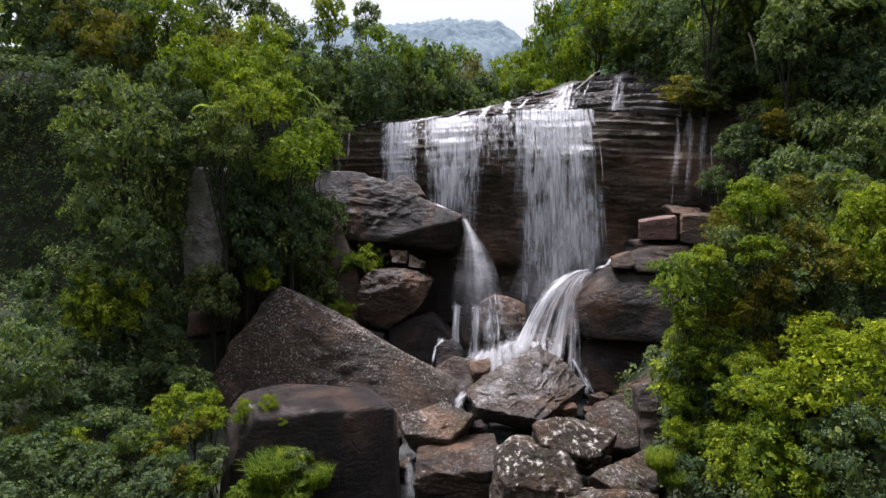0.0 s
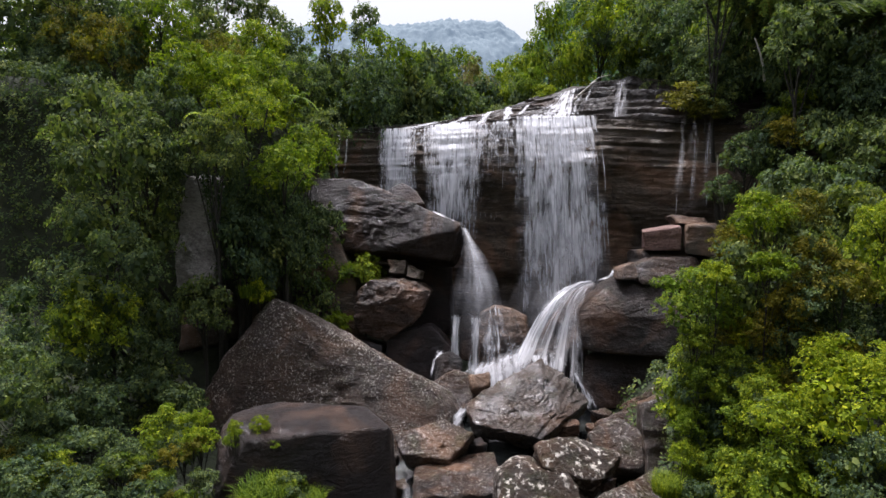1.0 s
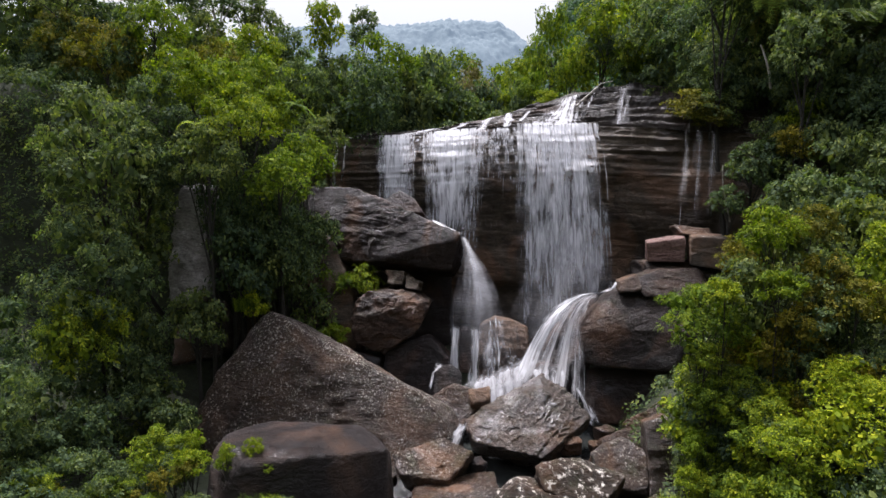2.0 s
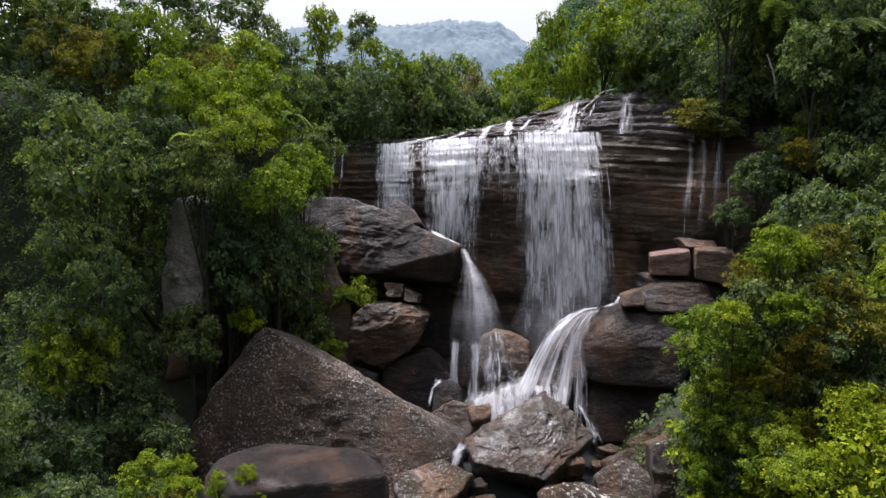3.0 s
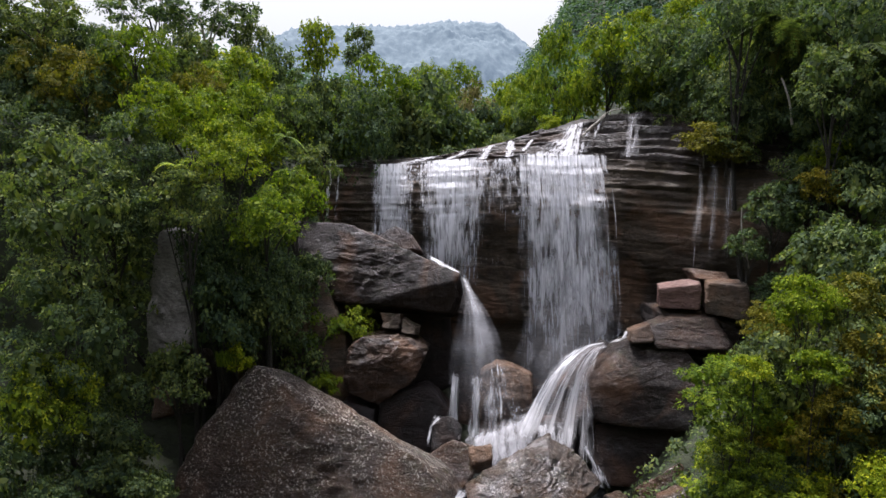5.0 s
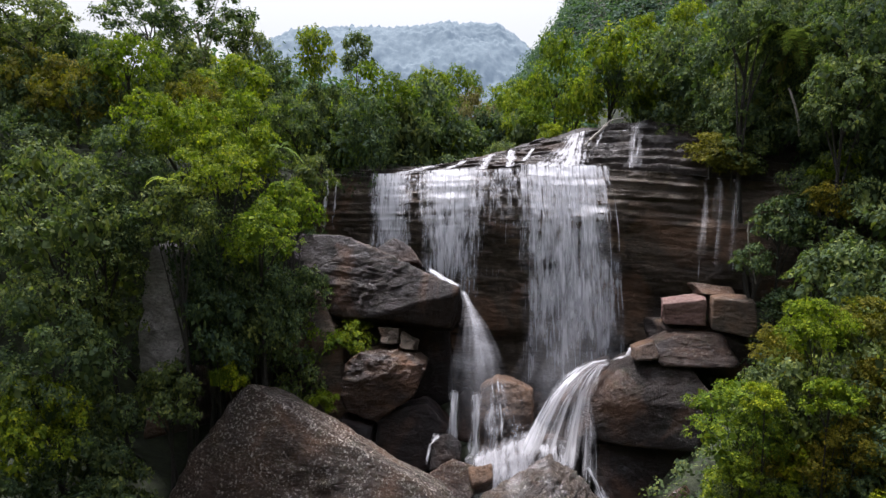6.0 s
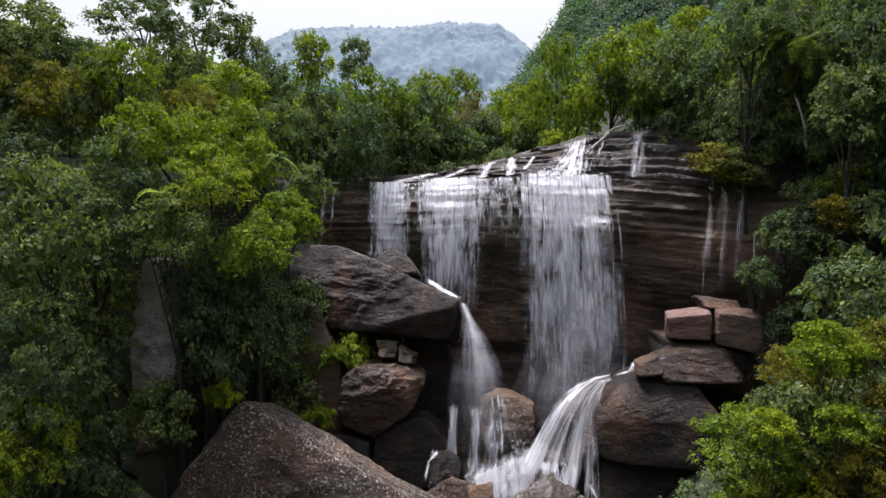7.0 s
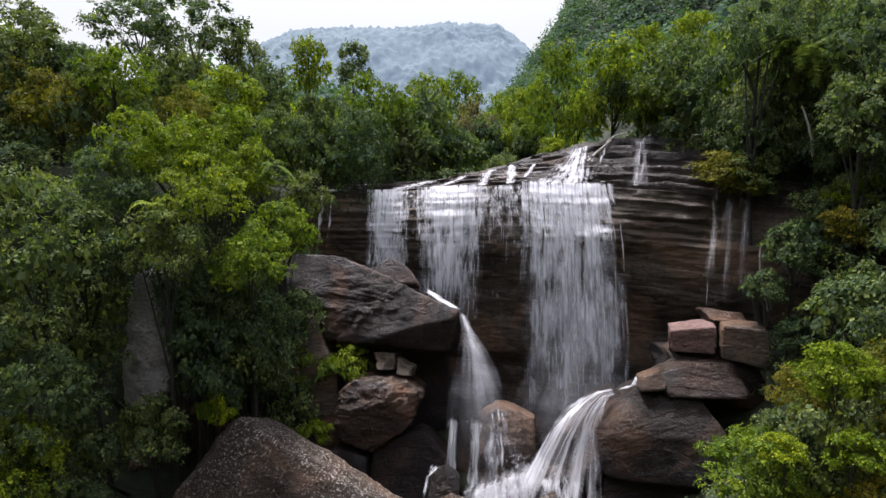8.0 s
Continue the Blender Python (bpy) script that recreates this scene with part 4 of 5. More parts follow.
ARC = [(11.9, 47.8, -2.35), (10.7, 47.6, -2.4), (9.6, 47.3, -2.75), (8.4, 46.9, -3.4), (7.4, 46.7, -4.4), (6.4, 46.4, -5.95), (5.7, 46.5, -7.6), (5.2, 46.5, -8.8)]
DROP = [(12.0, 47.2, -2.5), (11.3, 46.6, -2.8), (10.9, 46.0, -3.5), (10.75, 45.6, -4.6), (10.7, 45.2, -6.2), (10.75, 44.9, -8.0), (10.8, 44.7, -9.6), (10.9, 44.6, -11.0)]
fan("broad fan of white water pouring over the boulder", ARC, DROP, FAN, 13.0)
fan("bright upper rim of the fan of water", ARC, DROP, FALL_HEAVY, 15.0, 18, 60, (0.2, 0.7, 0.03, 0.12), 2.2, 0.36, 0.15)
flow("narrow white strand beside a black stone", [(1.25, 51.4, -5.9), (1.18, 50.6, -7.5), (1.12, 49.9, -9.4), (1.1, 49.6, -10.4)], [0.9, 1.0, 1.1, 1.2], CASCADE, 25.0, fade=(0.25, 0.25, 0.08, 0.1))
flow("white strand between black stones", [(2.97, 51.2, -6.0), (2.83, 50.4, -7.5), (2.7, 49.8, -9.7), (2.7, 49.5, -10.6)], [0.8, 0.95, 1.1, 1.2], CASCADE, 27.0, fade=(0.25, 0.25, 0.08, 0.1))
flow("lacy strand down the brown ledge", [(4.24, 50.6, -6.5), (4.02, 50.0, -8.0), (3.85, 49.5, -9.8), (3.8, 49.3, -10.6)], [0.7, 1.3, 1.5, 1.6], CASCADE, 61.0)
flow("thin film of water over the brown ledge", [(4.3, 51.5, -4.9), (4.4, 50.5, -6.2), (4.5, 49.9, -7.8), (4.5, 49.6, -9.6)], [1.8, 2.2, 2.4, 2.5], FALL_THIN, 33.0, 0.2)
flow("fringe of drips under the brown ledge", [(5.9, 49.9, -7.9), (5.9, 49.7, -8.4), (5.9, 49.5, -9.2)], [1.9, 2.0, 2.0], FALL_THIN, 67.0)
flow("foaming water running from the arc towards the pool", [(4.8, 48.4, -8.5), (4.75, 47.4, -8.75), (4.7, 46.8, -9.5), (4.7, 46.3, -10.6), (4.7, 45.9, -11.8)], [5.4, 5.9, 5.8, 5.4, 5.0], FOAM, 39.0, 0.05, 40, 40, (0.12, 0.15, 0.25, 0.1), layers=2, slant=0.4)
flow("water spilling over the low dark rock", [(8.1, 46.4, -7.5), (8.0, 45.7, -8.2), (7.9, 45.1, -9.6), (7.9, 44.9, -11.2)], [3.2, 3.6, 3.8, 3.8], FALL_THIN, 45.0, 0.15, 26, 30, (0.3, 0.3, 0.2, 0.1))
for x0, wide, foot, shift in ((20.2, 0.7, 1.8, 105.0), (21.0, 1.1, 0.9, 109.0), (21.9, 0.6, 2.4, 113.0)):
    top_z = along(x0, LIP_X, LIP_Z)
    y0 = min(cliff_point(x0, v, 1.0).y for v in np.linspace(0.5, 1, 50)) - 0.15
    flow("faint thread of water beside the thicket", [(x0, y0 + 0.3, top_z + 0.05), (x0, y0, top_z - 0.4), (x0 - 0.05, y0 - 0.05, lerp(top_z, foot, 0.5)), (x0 - 0.1, y0 - 0.1, foot)], [wide * 0.6, wide * 0.8, wide, wide * 1.3], VEILED, shift, 0.1, 8, 30, (0.4, 0.4, 0.05, 0.4), "falls over the cliff")
flow("white water sliding down beside the ledge", [(-1.2, 58.4, 2.4), (0.4, 56.4, 1.8), (1.8, 54.8, 1.3)], [0.9, 0.9, 0.7], FALL_HEAVY, 9.0)
flow("jet of white water at the boulder's foot", [(10.0, 44.9, -8.8), (10.6, 44.4, -9.9), (11.2, 43.9, -11.4)], [0.4, 0.7, 1.1], FALL_HEAVY, 21.0)
flow("rivulet over the crest of the boulder", [(13.7, 48.0, -1.4), (13.2, 47.3, -1.9), (12.2, 47.4, -2.3)], [0.4, 0.5, 0.8], FALL_HEAVY, 23.0)
flow("thread of water round the wet boulder", [(0.0, 48.9, -8.4), (-0.6, 48.3, -9.0), (-0.9, 48.0, -10.6)], [0.7, 0.3, 0.3], FALL_HEAVY, 43.0)
flow("short white chute between boulders", [(1.7, 42.0, -10.2), (1.2, 41.0, -10.6), (0.6, 40.0, -11.6)], [0.7, 0.9, 0.9], CASCADE, 47.0)
flow("small chute low in the rock pile", [(-1.9, 34.0, -11.6), (-1.9, 33.2, -12.6), (-1.9, 32.8, -14.0)], [0.8, 0.9, 1.0], FALL_MIST, 51.0)
flow("little spout below the brown stones", [(12.5, 39.4, -10.9), (12.5, 38.8, -11.8), (12.4, 38.4, -12.4)], [0.3, 0.4, 0.5], FALL_HEAVY, 53.0)

flow("drifting spray where the chute lands", [(2.6, 51.6, -1.5), (3.0, 51.3, -4.0), (3.6, 50.6, -6.6), (4.2, 49.4, -9.0)], [2.4, 4.4, 6.0, 6.5], SPRAY, 63.0, 0.2, 12, 16, (0.5, 0.5, 0.5, 0.4), layers=3)
flow("drifting spray at the foot of the main fall", [(11.0, 53.6, 1.0), (11.0, 53.2, -2.5), (10.0, 52.6, -6.0), (9.4, 51.6, -8.6)], [6.0, 8.0, 9.0, 9.0], SPRAY, 69.0, 0.1, 12, 16, (0.4, 0.4, 0.5, 0.3), layers=3)

POOL, pn, pl, po = material("stream_water")
pb = pn.new("ShaderNodeBsdfPrincipled")
pb.inputs["Base Color"].default_value = (0.02, 0.022, 0.02, 1)
pb.inputs["Roughness"].default_value = 0.12
pbump = pn.new("ShaderNodeBump")
pbump.inputs["Strength"].default_value = 0.6
pl.new(noise_tex(pn, pl, world_coords(pn, pl), 2.2, 5, 0.6, 0.5), pbump.inputs["Height"])
pl.new(pbump.outputs[0], pb.inputs["Normal"])
pl.new(pb.outputs[0], po.inputs[0])
wx, wy = np.linspace(-7, 12, 40), np.linspace(10, 52, 80)
stream = mesh_object("water", [(x, y, -12.3 - 0.055 * (52 - y)) for y in wy for x in wx], grid_faces(80, 40), POOL)
tagged(stream, "dark stream running between the boulders", "stream", kind="structure")


# ---- plants ----
rnd = np.random.default_rng(11)


def leaves_mesh(name, centres, outward, size, mat, droop=0.35, wild=0.8, slim=0.44, spray=1):
    """Many single leaves, each folded along its rib; spray: how many share one twig that grows from each place."""
    n = len(centres)
    nrm = 0.7 * outward + wild * 0.55 * rnd.normal(size=(n, 3)) + np.array([0, 0, 0.42])
    nrm /= np.linalg.norm(nrm, axis=1, keepdims=True)
    way = 0.7 * rnd.normal(size=(n, 3)) + 0.9 * outward - np.array([0, 0, droop])
    way -= nrm * np.sum(way * nrm, axis=1, keepdims=True)
    way /= np.linalg.norm(way, axis=1, keepdims=True) + 1e-9
    if spray > 1:
        j = np.tile(np.arange(spray), n)
        centres, nrm, way = [np.repeat(q, spray, axis=0) for q in (centres, nrm, way)]
        n *= spray
        side = np.cross(nrm, way)
        turn = np.where(j % 2 == 0, 1.0, -1.0)[:, None] * np.where(j == spray - 1, 0.0, 1.0)[:, None]
        centres = centres + way * (j[:, None] - 0.4 * spray) * size * 0.42 + side * turn * size * 0.4
        centres[:, 2] -= size * 0.05 * np.maximum(j - 1, 0) ** 1.5
        centres += rnd.normal(size=(n, 3)) * size * 0.16
        way = way * 0.75 + side * turn * 0.8 + 0.3 * rnd.normal(size=(n, 3))
        nrm = nrm + 0.3 * rnd.normal(size=(n, 3))
        nrm /= np.linalg.norm(nrm, axis=1, keepdims=True)
        way -= nrm * np.sum(way * nrm, axis=1, keepdims=True)
        way /= np.linalg.norm(way, axis=1, keepdims=True) + 1e-9
    side = np.cross(nrm, way)
    ln = (size * rnd.uniform(0.65, 1.3, n))[:, None]
    wd = ln * slim
    base = centres - way * ln * 0.5
    v = np.empty((n, 4, 3))
    v[:, 0] = base
    v[:, 1] = base + way * ln * 0.45 + side * wd * 0.6 - nrm * ln * 0.06
    v[:, 2] = base + way * ln - nrm * ln * 0.12
    v[:, 3] = base + way * ln * 0.45 - side * wd * 0.6 - nrm * ln * 0.06
    me = bpy.data.meshes.new(name)
    me.vertices.add(n * 4)
    me.vertices.foreach_set("co", v.astype(np.float32).ravel())
    me.loops.add(n * 6)
    i = (np.arange(n) * 4)[:, None]
    tri = np.concatenate([i, i + 1, i + 2, i, i + 2, i + 3], 1)
    me.loops.foreach_set("vertex_index", tri.astype(np.int32).ravel())
    me.polygons.add(n * 2)
    me.polygons.foreach_set("loop_start", np.arange(0, n * 6, 3, dtype=np.int32))
    me.materials.append(mat)
    me.update(calc_edges=True)
    return me


def crown_mesh(name, leaves, leaf, mat, boughs=8, flat=0.75, tall=1.0, bough=(0.36, 0.56), tufts=7, droop=0.4, hang=0.0, gap=0.0, tuft=(0.3, 0.52), layer=0.8, fill=0.14):
    """A crown about 1 m in radius: boughs like mounds, each mound of smaller tufts of twigs; coarse leaves fill the shade inside."""
    mids, radii = [], []
    for k in range(boughs):
        a = 2.4 * k + rnd.uniform(-0.5, 0.5)
        up = 1.0 - 1.55 * (k + 0.5) / boughs + rnd.uniform(-0.15, 0.15)
        up = min(max(up, -0.6), 0.97)
        r = rnd.uniform(*bough) * (0.8 if up > 0.75 else 1.0)
        d = np.array([math.cos(a) * math.sqrt(1 - up * up), math.sin(a) * math.sqrt(1 - up * up), up])
        mids.append(d * (1.0 - 0.75 * r) * rnd.uniform(0.85, 1.12) * np.array([1, 1, tall]))
        radii.append(r)
    mids, radii = np.array(mids), np.array(radii)
    shape = np.array([1.0, 1.0, flat])
    c, o = [], []
    clump, size, tuft_of = [], [], []
    for k in range(boughs):
        for j in range(tufts):
            d = rnd.normal(size=3)
            d[2] = abs(d[2]) * 0.9 - 0.2
            d /= np.linalg.norm(d)
            clump.append(mids[k] + d * radii[k] * shape * rnd.uniform(0.75, 1.05))
            size.append(radii[k] * rnd.uniform(*tuft))
            tuft_of.append(d)
    size = np.array(size)
    share = size ** 2 / np.sum(size ** 2) * leaves / 6 * 1.5
    for k, mid in enumerate(clump):
        n = int(share[k])
        q = rnd.normal(size=(n, 3))
        q /= np.linalg.norm(q, axis=1, keepdims=True)
        q[:, 2] = np.where((q[:, 2] < -0.15) & (rnd.random(n) < 0.75), -q[:, 2], q[:, 2])
        shell = np.where(rnd.random((n, 1)) < 0.85, rnd.uniform(0.75, 1.0, size=(n, 1)), rnd.uniform(1.0, 1.55, size=(n, 1)))
        pts = mid + q * shell * size[k] * np.array([1.15, 1.15, layer])
        if hang:
            dn = rnd.random(n) < hang
            pts[dn, 2] -= rnd.exponential(0.3, dn.sum())
        away = np.linalg.norm((pts[:, None, :] - mids[None]) / (radii[None, :, None] * shape), axis=2).min(axis=1)
        seen = away > 0.82
        c.append(pts[seen])
        o.append((0.65 * q + 0.5 * tuft_of[k])[seen])
    pts, out = np.concatenate(c), np.concatenate(o)
    pick = rnd.permutation(len(pts))[: leaves // 6]
    fine = leaves_mesh(name, pts[pick], out[pick], leaf, mat, droop, spray=6)
    if gap >= 1:
        return fine
    c, o = [], []
    for k in range(boughs):
        n = int(560 * (1 - gap) / boughs)
        q = rnd.normal(size=(n, 3))
        q /= np.linalg.norm(q, axis=1, keepdims=True)
        c.append(mids[k] + q * radii[k] * shape * rnd.uniform(0.35, 0.75, size=(n, 1)))
        o.append(q)
    coarse = leaves_mesh(name, np.concatenate(c), np.concatenate(o), fill, mat, droop, slim=0.6)
    bm = bmesh.new()
    bm.from_mesh(fine)
    bm.from_mesh(coarse)
    bm.to_mesh(fine)
    bm.free()
    bpy.data.meshes.remove(coarse)
    return fine


def frond_mesh(name, mat, fronds=14, blades=44, reach=1.0, sag=1.05):
    """A rosette of arching feathered fronds about 1 m long."""
    c, o = [], []
    verts, faces = [], []
    for k in range(fronds):
        a = 2 * math.pi * (k + rnd.uniform(-0.3, 0.3)) / fronds
        up = rnd.uniform(0.1, 1.25)
        dr = np.array([math.cos(a), math.sin(a), 0])
        sd = np.array([-math.sin(a), math.cos(a), 0])
        for j in range(blades):
            t = (j + 1) / blades
            p = dr * reach * t + np.array([0, 0, up * t * 0.9 - sag * t * t])
            for s in (-1, 1):
                ln = 0.2 * math.sin(math.pi * min(1, 0.12 + 0.85 * t)) + 0.03
                tip = p + sd * s * ln + dr * 0.08 - np.array([0, 0, 0.3 * ln + 0.05 * rnd.random()])
                w = dr * 0.016
                b = len(verts)
                verts += [p - w, p + w, tip]
                faces.append((b, b + 1, b + 2))
    me = bpy.data.meshes.new(name)
    me.from_pydata([tuple(map(float, v)) for v in verts], [], faces)
    me.materials.append(mat)
    me.update()
    return me


def grass_mesh(name, mat, blades=900):
    """A tuft of arching grass about 1 m high."""
    verts, faces = [], []
    for k in range(blades):
        a, r = rnd.uniform(0, 2 * math.pi), 0.75 * math.sqrt(rnd.random())
        root = np.array([r * math.cos(a), r * math.sin(a), -0.15])
        b = rnd.uniform(0, 2 * math.pi)
        d = np.array([math.cos(b), math.sin(b), 0])
        h, lean = rnd.uniform(0.5, 1.1), rnd.uniform(0.15, 0.7)
        s = np.array([-d[1], d[0], 0]) * 0.014
        m0 = root + d * lean * 0.35 * h + np.array([0, 0, 0.65 * h])
        tip = root + d * lean * h + np.array([0, 0, h * (1 - 0.35 * lean)])
        i = len(verts)
        verts += [root - s, root + s, m0 + s * 0.8, m0 - s * 0.8, tip]
        faces += [(i, i + 1, i + 2, i + 3), (i + 3, i + 2, i + 4)]
    me = bpy.data.meshes.new(name)
    me.from_pydata([tuple(map(float, v)) for v in verts], [], faces)
    me.materials.append(mat)
    me.update()
    return me


CROWNS = {}
for key, mat in (("dark", LEAF_DARK), ("mid", LEAF_MID), ("light", LEAF_LIGHT), ("olive", LEAF_OLIVE)):
    CROWNS[key, "large"] = [crown_mesh("crown", 4000, 0.083, mat, n, f, h, (0.34, 0.52), 9, tuft=(0.2, 0.45), layer=0.6) for n, f, h in ((11, 0.75, 1.0), (14, 0.7, 1.0), (12, 0.8, 1.1))]
    CROWNS[key, "fine"] = [crown_mesh("crown", 5100, 0.064, mat, n, f, 1.0, (0.3, 0.48), 14, tuft=(0.18, 0.4), layer=0.5) for n, f in ((15, 0.7), (12, 0.75))]
    CROWNS[key, "small"] = [crown_mesh("crown", 2000, 0.12, mat, n, f, 1.0, (0.34, 0.54), 6, tuft=(0.24, 0.46), layer=0.6) for n, f in ((8, 0.8), (10, 0.7))]
    CROWNS[key, "far"] = [crown_mesh("crown", 1500, 0.14, mat, n, f, 1.0, (0.36, 0.54), layer=0.7, fill=0.2) for n, f in ((9, 0.8), (12, 0.7))]
CROWNS["vine", "large"] = [crown_mesh("crown", 3600, 0.1, LEAF_DARK, 10, 0.9, 1.25, hang=0.45, droop=1.3)]
CROWNS["dry", "large"] = [crown_mesh("crown", 3600, 0.095, LEAF_DRY, 10, 0.9, 1.25, hang=0.5, droop=1.3)]
CROWNS["open", "large"] = [crown_mesh("crown", 4600, 0.07, LEAF_DARK, 13, 0.7, 0.95, (0.2, 0.34), gap=0.7), crown_mesh("crown", 4600, 0.07, LEAF_DARK, 10, 0.8, 1.1, (0.22, 0.36), gap=0.7)]
CROWNS["palm", "large"] = [frond_mesh("fronds", LEAF_DARK, 22)]
DEAD_FRONDS = frond_mesh("dead_fronds", LEAF_DRY, 9, 30, 0.3, 1.9)
CROWNS["fern", "large"] = [frond_mesh("fronds", LEAF_MID, 9, 34)]
CROWNS["grass", "large"] = [grass_mesh("blades", LEAF_MID, 1400)]


def limb_tubes(paths, sides=7):
    """Tapered round limbs joined in one mesh: paths of (point, radius)."""
    verts, faces = [], []
    for path in paths:
        b = len(verts)
        for k, (p, r) in enumerate(path):
            d = (path[min(k + 1, len(path) - 1)][0] - path[max(k - 1, 0)][0]).normalized()
            s = d.orthogonal().normalized()
            t = d.cross(s)
            verts += [p + (s * math.cos(a) + t * math.sin(a)) * r for a in np.linspace(0, 2 * math.pi, sides, endpoint=False)]
        for k in range(len(path) - 1):
            for j in range(sides):
                j1 = (j + 1) % sides
                faces.append((b + k * sides + j, b + k * sides + j1, b + (k + 1) * sides + j1, b + (k + 1) * sides + j))
    return verts, faces


LABELS = {
    "dark": "dark green broadleaf tree", "mid": "leafy green broadleaf tree", "light": "bright yellow-green leafy tree",
    "olive": "olive tree with yellowing leaves", "vine": "tree shrouded in hanging creepers", "dry": "tree smothered in dry brownish creepers",
    "open": "tall open-crowned tree with bare limbs", "palm": "feathery palm with drooping fronds",
    "fern": "green arching fern", "grass": "tuft of bright green grass",
}
PLACE = "on the steep bank"


def plant(kind, x, y, z, r, tall=1.0, bark=None, lean=0.0, far=False):
    """A tree, bush or tuft whose crown is centred at z with radius r, rooted in the ground below."""
    small = kind in ("fern", "grass")
    if kind not in ("fern", "grass", "palm", "open"):
        z, tall = z - 0.3 * r, tall * 1.4
    low = r < 2.3 and z - ground_height(x, y) < 5.5
    name = kind if small else "palm_tree" if kind == "palm" else "bush" if low else "tree"
    root_y = y
    sprig = tall < 0.9 and r < 2.2
    while not small and not sprig and root_y < y + 7 and ground_height(x, root_y) < z - 1.5 * r:
        root_y += 0.5
    if ground_height(x, root_y) < z - 2.5 * r:
        root_y = y
    g = ground_height(x, root_y)
    root_z = z - 0.1 if small else z - 0.7 * r if sprig else min(g, z - 0.5 * r)
    what = LABELS[kind].replace("tree", "bush") if name == "bush" else LABELS[kind]
    e = thing(name, what + " " + PLACE, name.replace("_", " "), "plants " + PLACE, at=(x, y, root_z))
    size = "large" if r > 2.3 or (kind, "small") not in CROWNS else "small"
    if (y < 36 and r > 1.3 or r > 2.6 and y < 60) and (kind, "fine") in CROWNS:
        size = "fine"
    if far and (kind, "far") in CROWNS:
        size = "far"
    pool = CROWNS[kind, size]
    c = new("blades" if kind == "grass" else "fronds" if kind in ("palm", "fern") else "crown", pool[int(rnd.integers(len(pool)))])
    c.parent = e
    c.location = (0, 0, z - root_z)
    c.rotation_euler = (rnd.uniform(-0.12, 0.12), rnd.uniform(-0.12, 0.12), rnd.uniform(0, 6.28))
    c.scale = (r, r, r * tall)
    if small:
        return e
    if not far and y < 37 and x > 8 and kind in ("dark", "mid", "light", "olive") and z - root_z > 1.9 * r:
        for h2 in (0.45,):
            c2 = new("lower_crown", CROWNS[kind, "far"][int(rnd.integers(2))])
            c2.parent = e
            c2.location = (rnd.uniform(-0.3, 0.3) * r, (root_y - y) * (1 - h2) - 0.3, (z - root_z) * h2)
            c2.rotation_euler = (0, 0, rnd.uniform(0, 6.28))
            c2.scale = (r * 0.85, r * 0.85, r * 1.0)
    top = Vector((0, 0, z - root_z))
    h = max(top.z, 0.4)
    rad = (0.035 + 0.032 * r + 0.004 * h) * (0.6 if y < 37 else 1.0)
    bend = Vector((rnd.uniform(-0.08, 0.08) * h + lean * h, rnd.uniform(-0.06, 0.06) * h, 0))
    start = Vector((-bend.x, root_y - y - bend.y, -0.6))
    trunk = [(start.lerp(top, t) + bend * math.sin(math.pi * t) * 0.5, rad * (1.15 - 0.75 * t)) for t in np.linspace(0, 1, 8)]
    paths, limbs = [trunk], []
    if kind == "palm":
        old = new("dead_fronds", DEAD_FRONDS)
        old.parent = e
        old.location = (0, -0.1 * r, z - root_z - 0.12 * r)
        old.scale = (0.8 * r, 0.8 * r, 0.55 * r)
        tagged(old, "dry reddish-brown hanging fronds")
    else:
        for k in range(6 if not far else 3):
            s = trunk[4 + k % 3][0]
            a = k * 2.4 + x
            end = top + Vector((math.cos(a), math.sin(a), rnd.uniform(0.1, 0.7))) * r * 0.75
            limbs.append([(s.lerp(end, t) + Vector((0, 0, 0.12 * r * math.sin(math.pi * t))), rad * 0.45 * (1 - 0.8 * t)) for t in np.linspace(0, 1, 5)])
    if kind != "open":
        paths += limbs
    stem = mesh_object("trunk", *limb_tubes(paths), bark or BARK, e)
    if kind == "open":
        for path in limbs:
            mesh_object("limb", *limb_tubes([path]), bark or BARK, stem)
    return e



# wooded bank beside the wedge boulder, upper part
PLACE = "on the high wooded bank"
plant("dark", -22.9, 43.0, 9.1, 3.71)
plant("light", -25.2, 57.0, 19.8, 2.73, 0.9)
plant("olive", -29.6, 57.0, 17.2, 3.10)
plant("light", -20.1, 50.0, 14.1, 2.37, 0.9)
plant("light", -20.2, 68.0, 19.4, 3.37, 0.8)
plant("olive", -21.3, 60.0, 16.2, 2.60)
plant("mid", -13.3, 72.0, 22.7, 2.19, 1.4)
plant("dark", -9.7, 79.0, 24.1, 2.11, 1.1)
plant("dark", -17.6, 74.0, 20.4, 2.15, 1.2)
plant("mid", -7.1, 72.0, 18.7, 3.60, 0.9)
plant("vine", -7.5, 66.0, 14.5, 2.76, 1.1)
plant("dark", -11.7, 70.0, 16.0, 3.11, 1.2)
plant("mid", -15.1, 48.0, 11.2, 2.64, 0.8)
plant("dark", -16.5, 45.0, 7.9, 2.33)
plant("mid", -12.2, 47.5, 6.6, 2.76, 0.8)
plant("fern", -12.7, 56.0, 12.6, 1.76)
plant("dark", -11.5, 61.0, 9.7, 2.21)
plant("mid", -16.8, 60.0, 15.2, 2.37)
plant("dark", -14.1, 64.0, 15.4, 2.45)
plant("dark", -12.5, 67.0, 13.5, 2.27)
plant("mid", -18.2, 54.0, 13.9, 2.52)
plant("dark", -26.9, 58.0, 17.1, 3.62, 1.1)
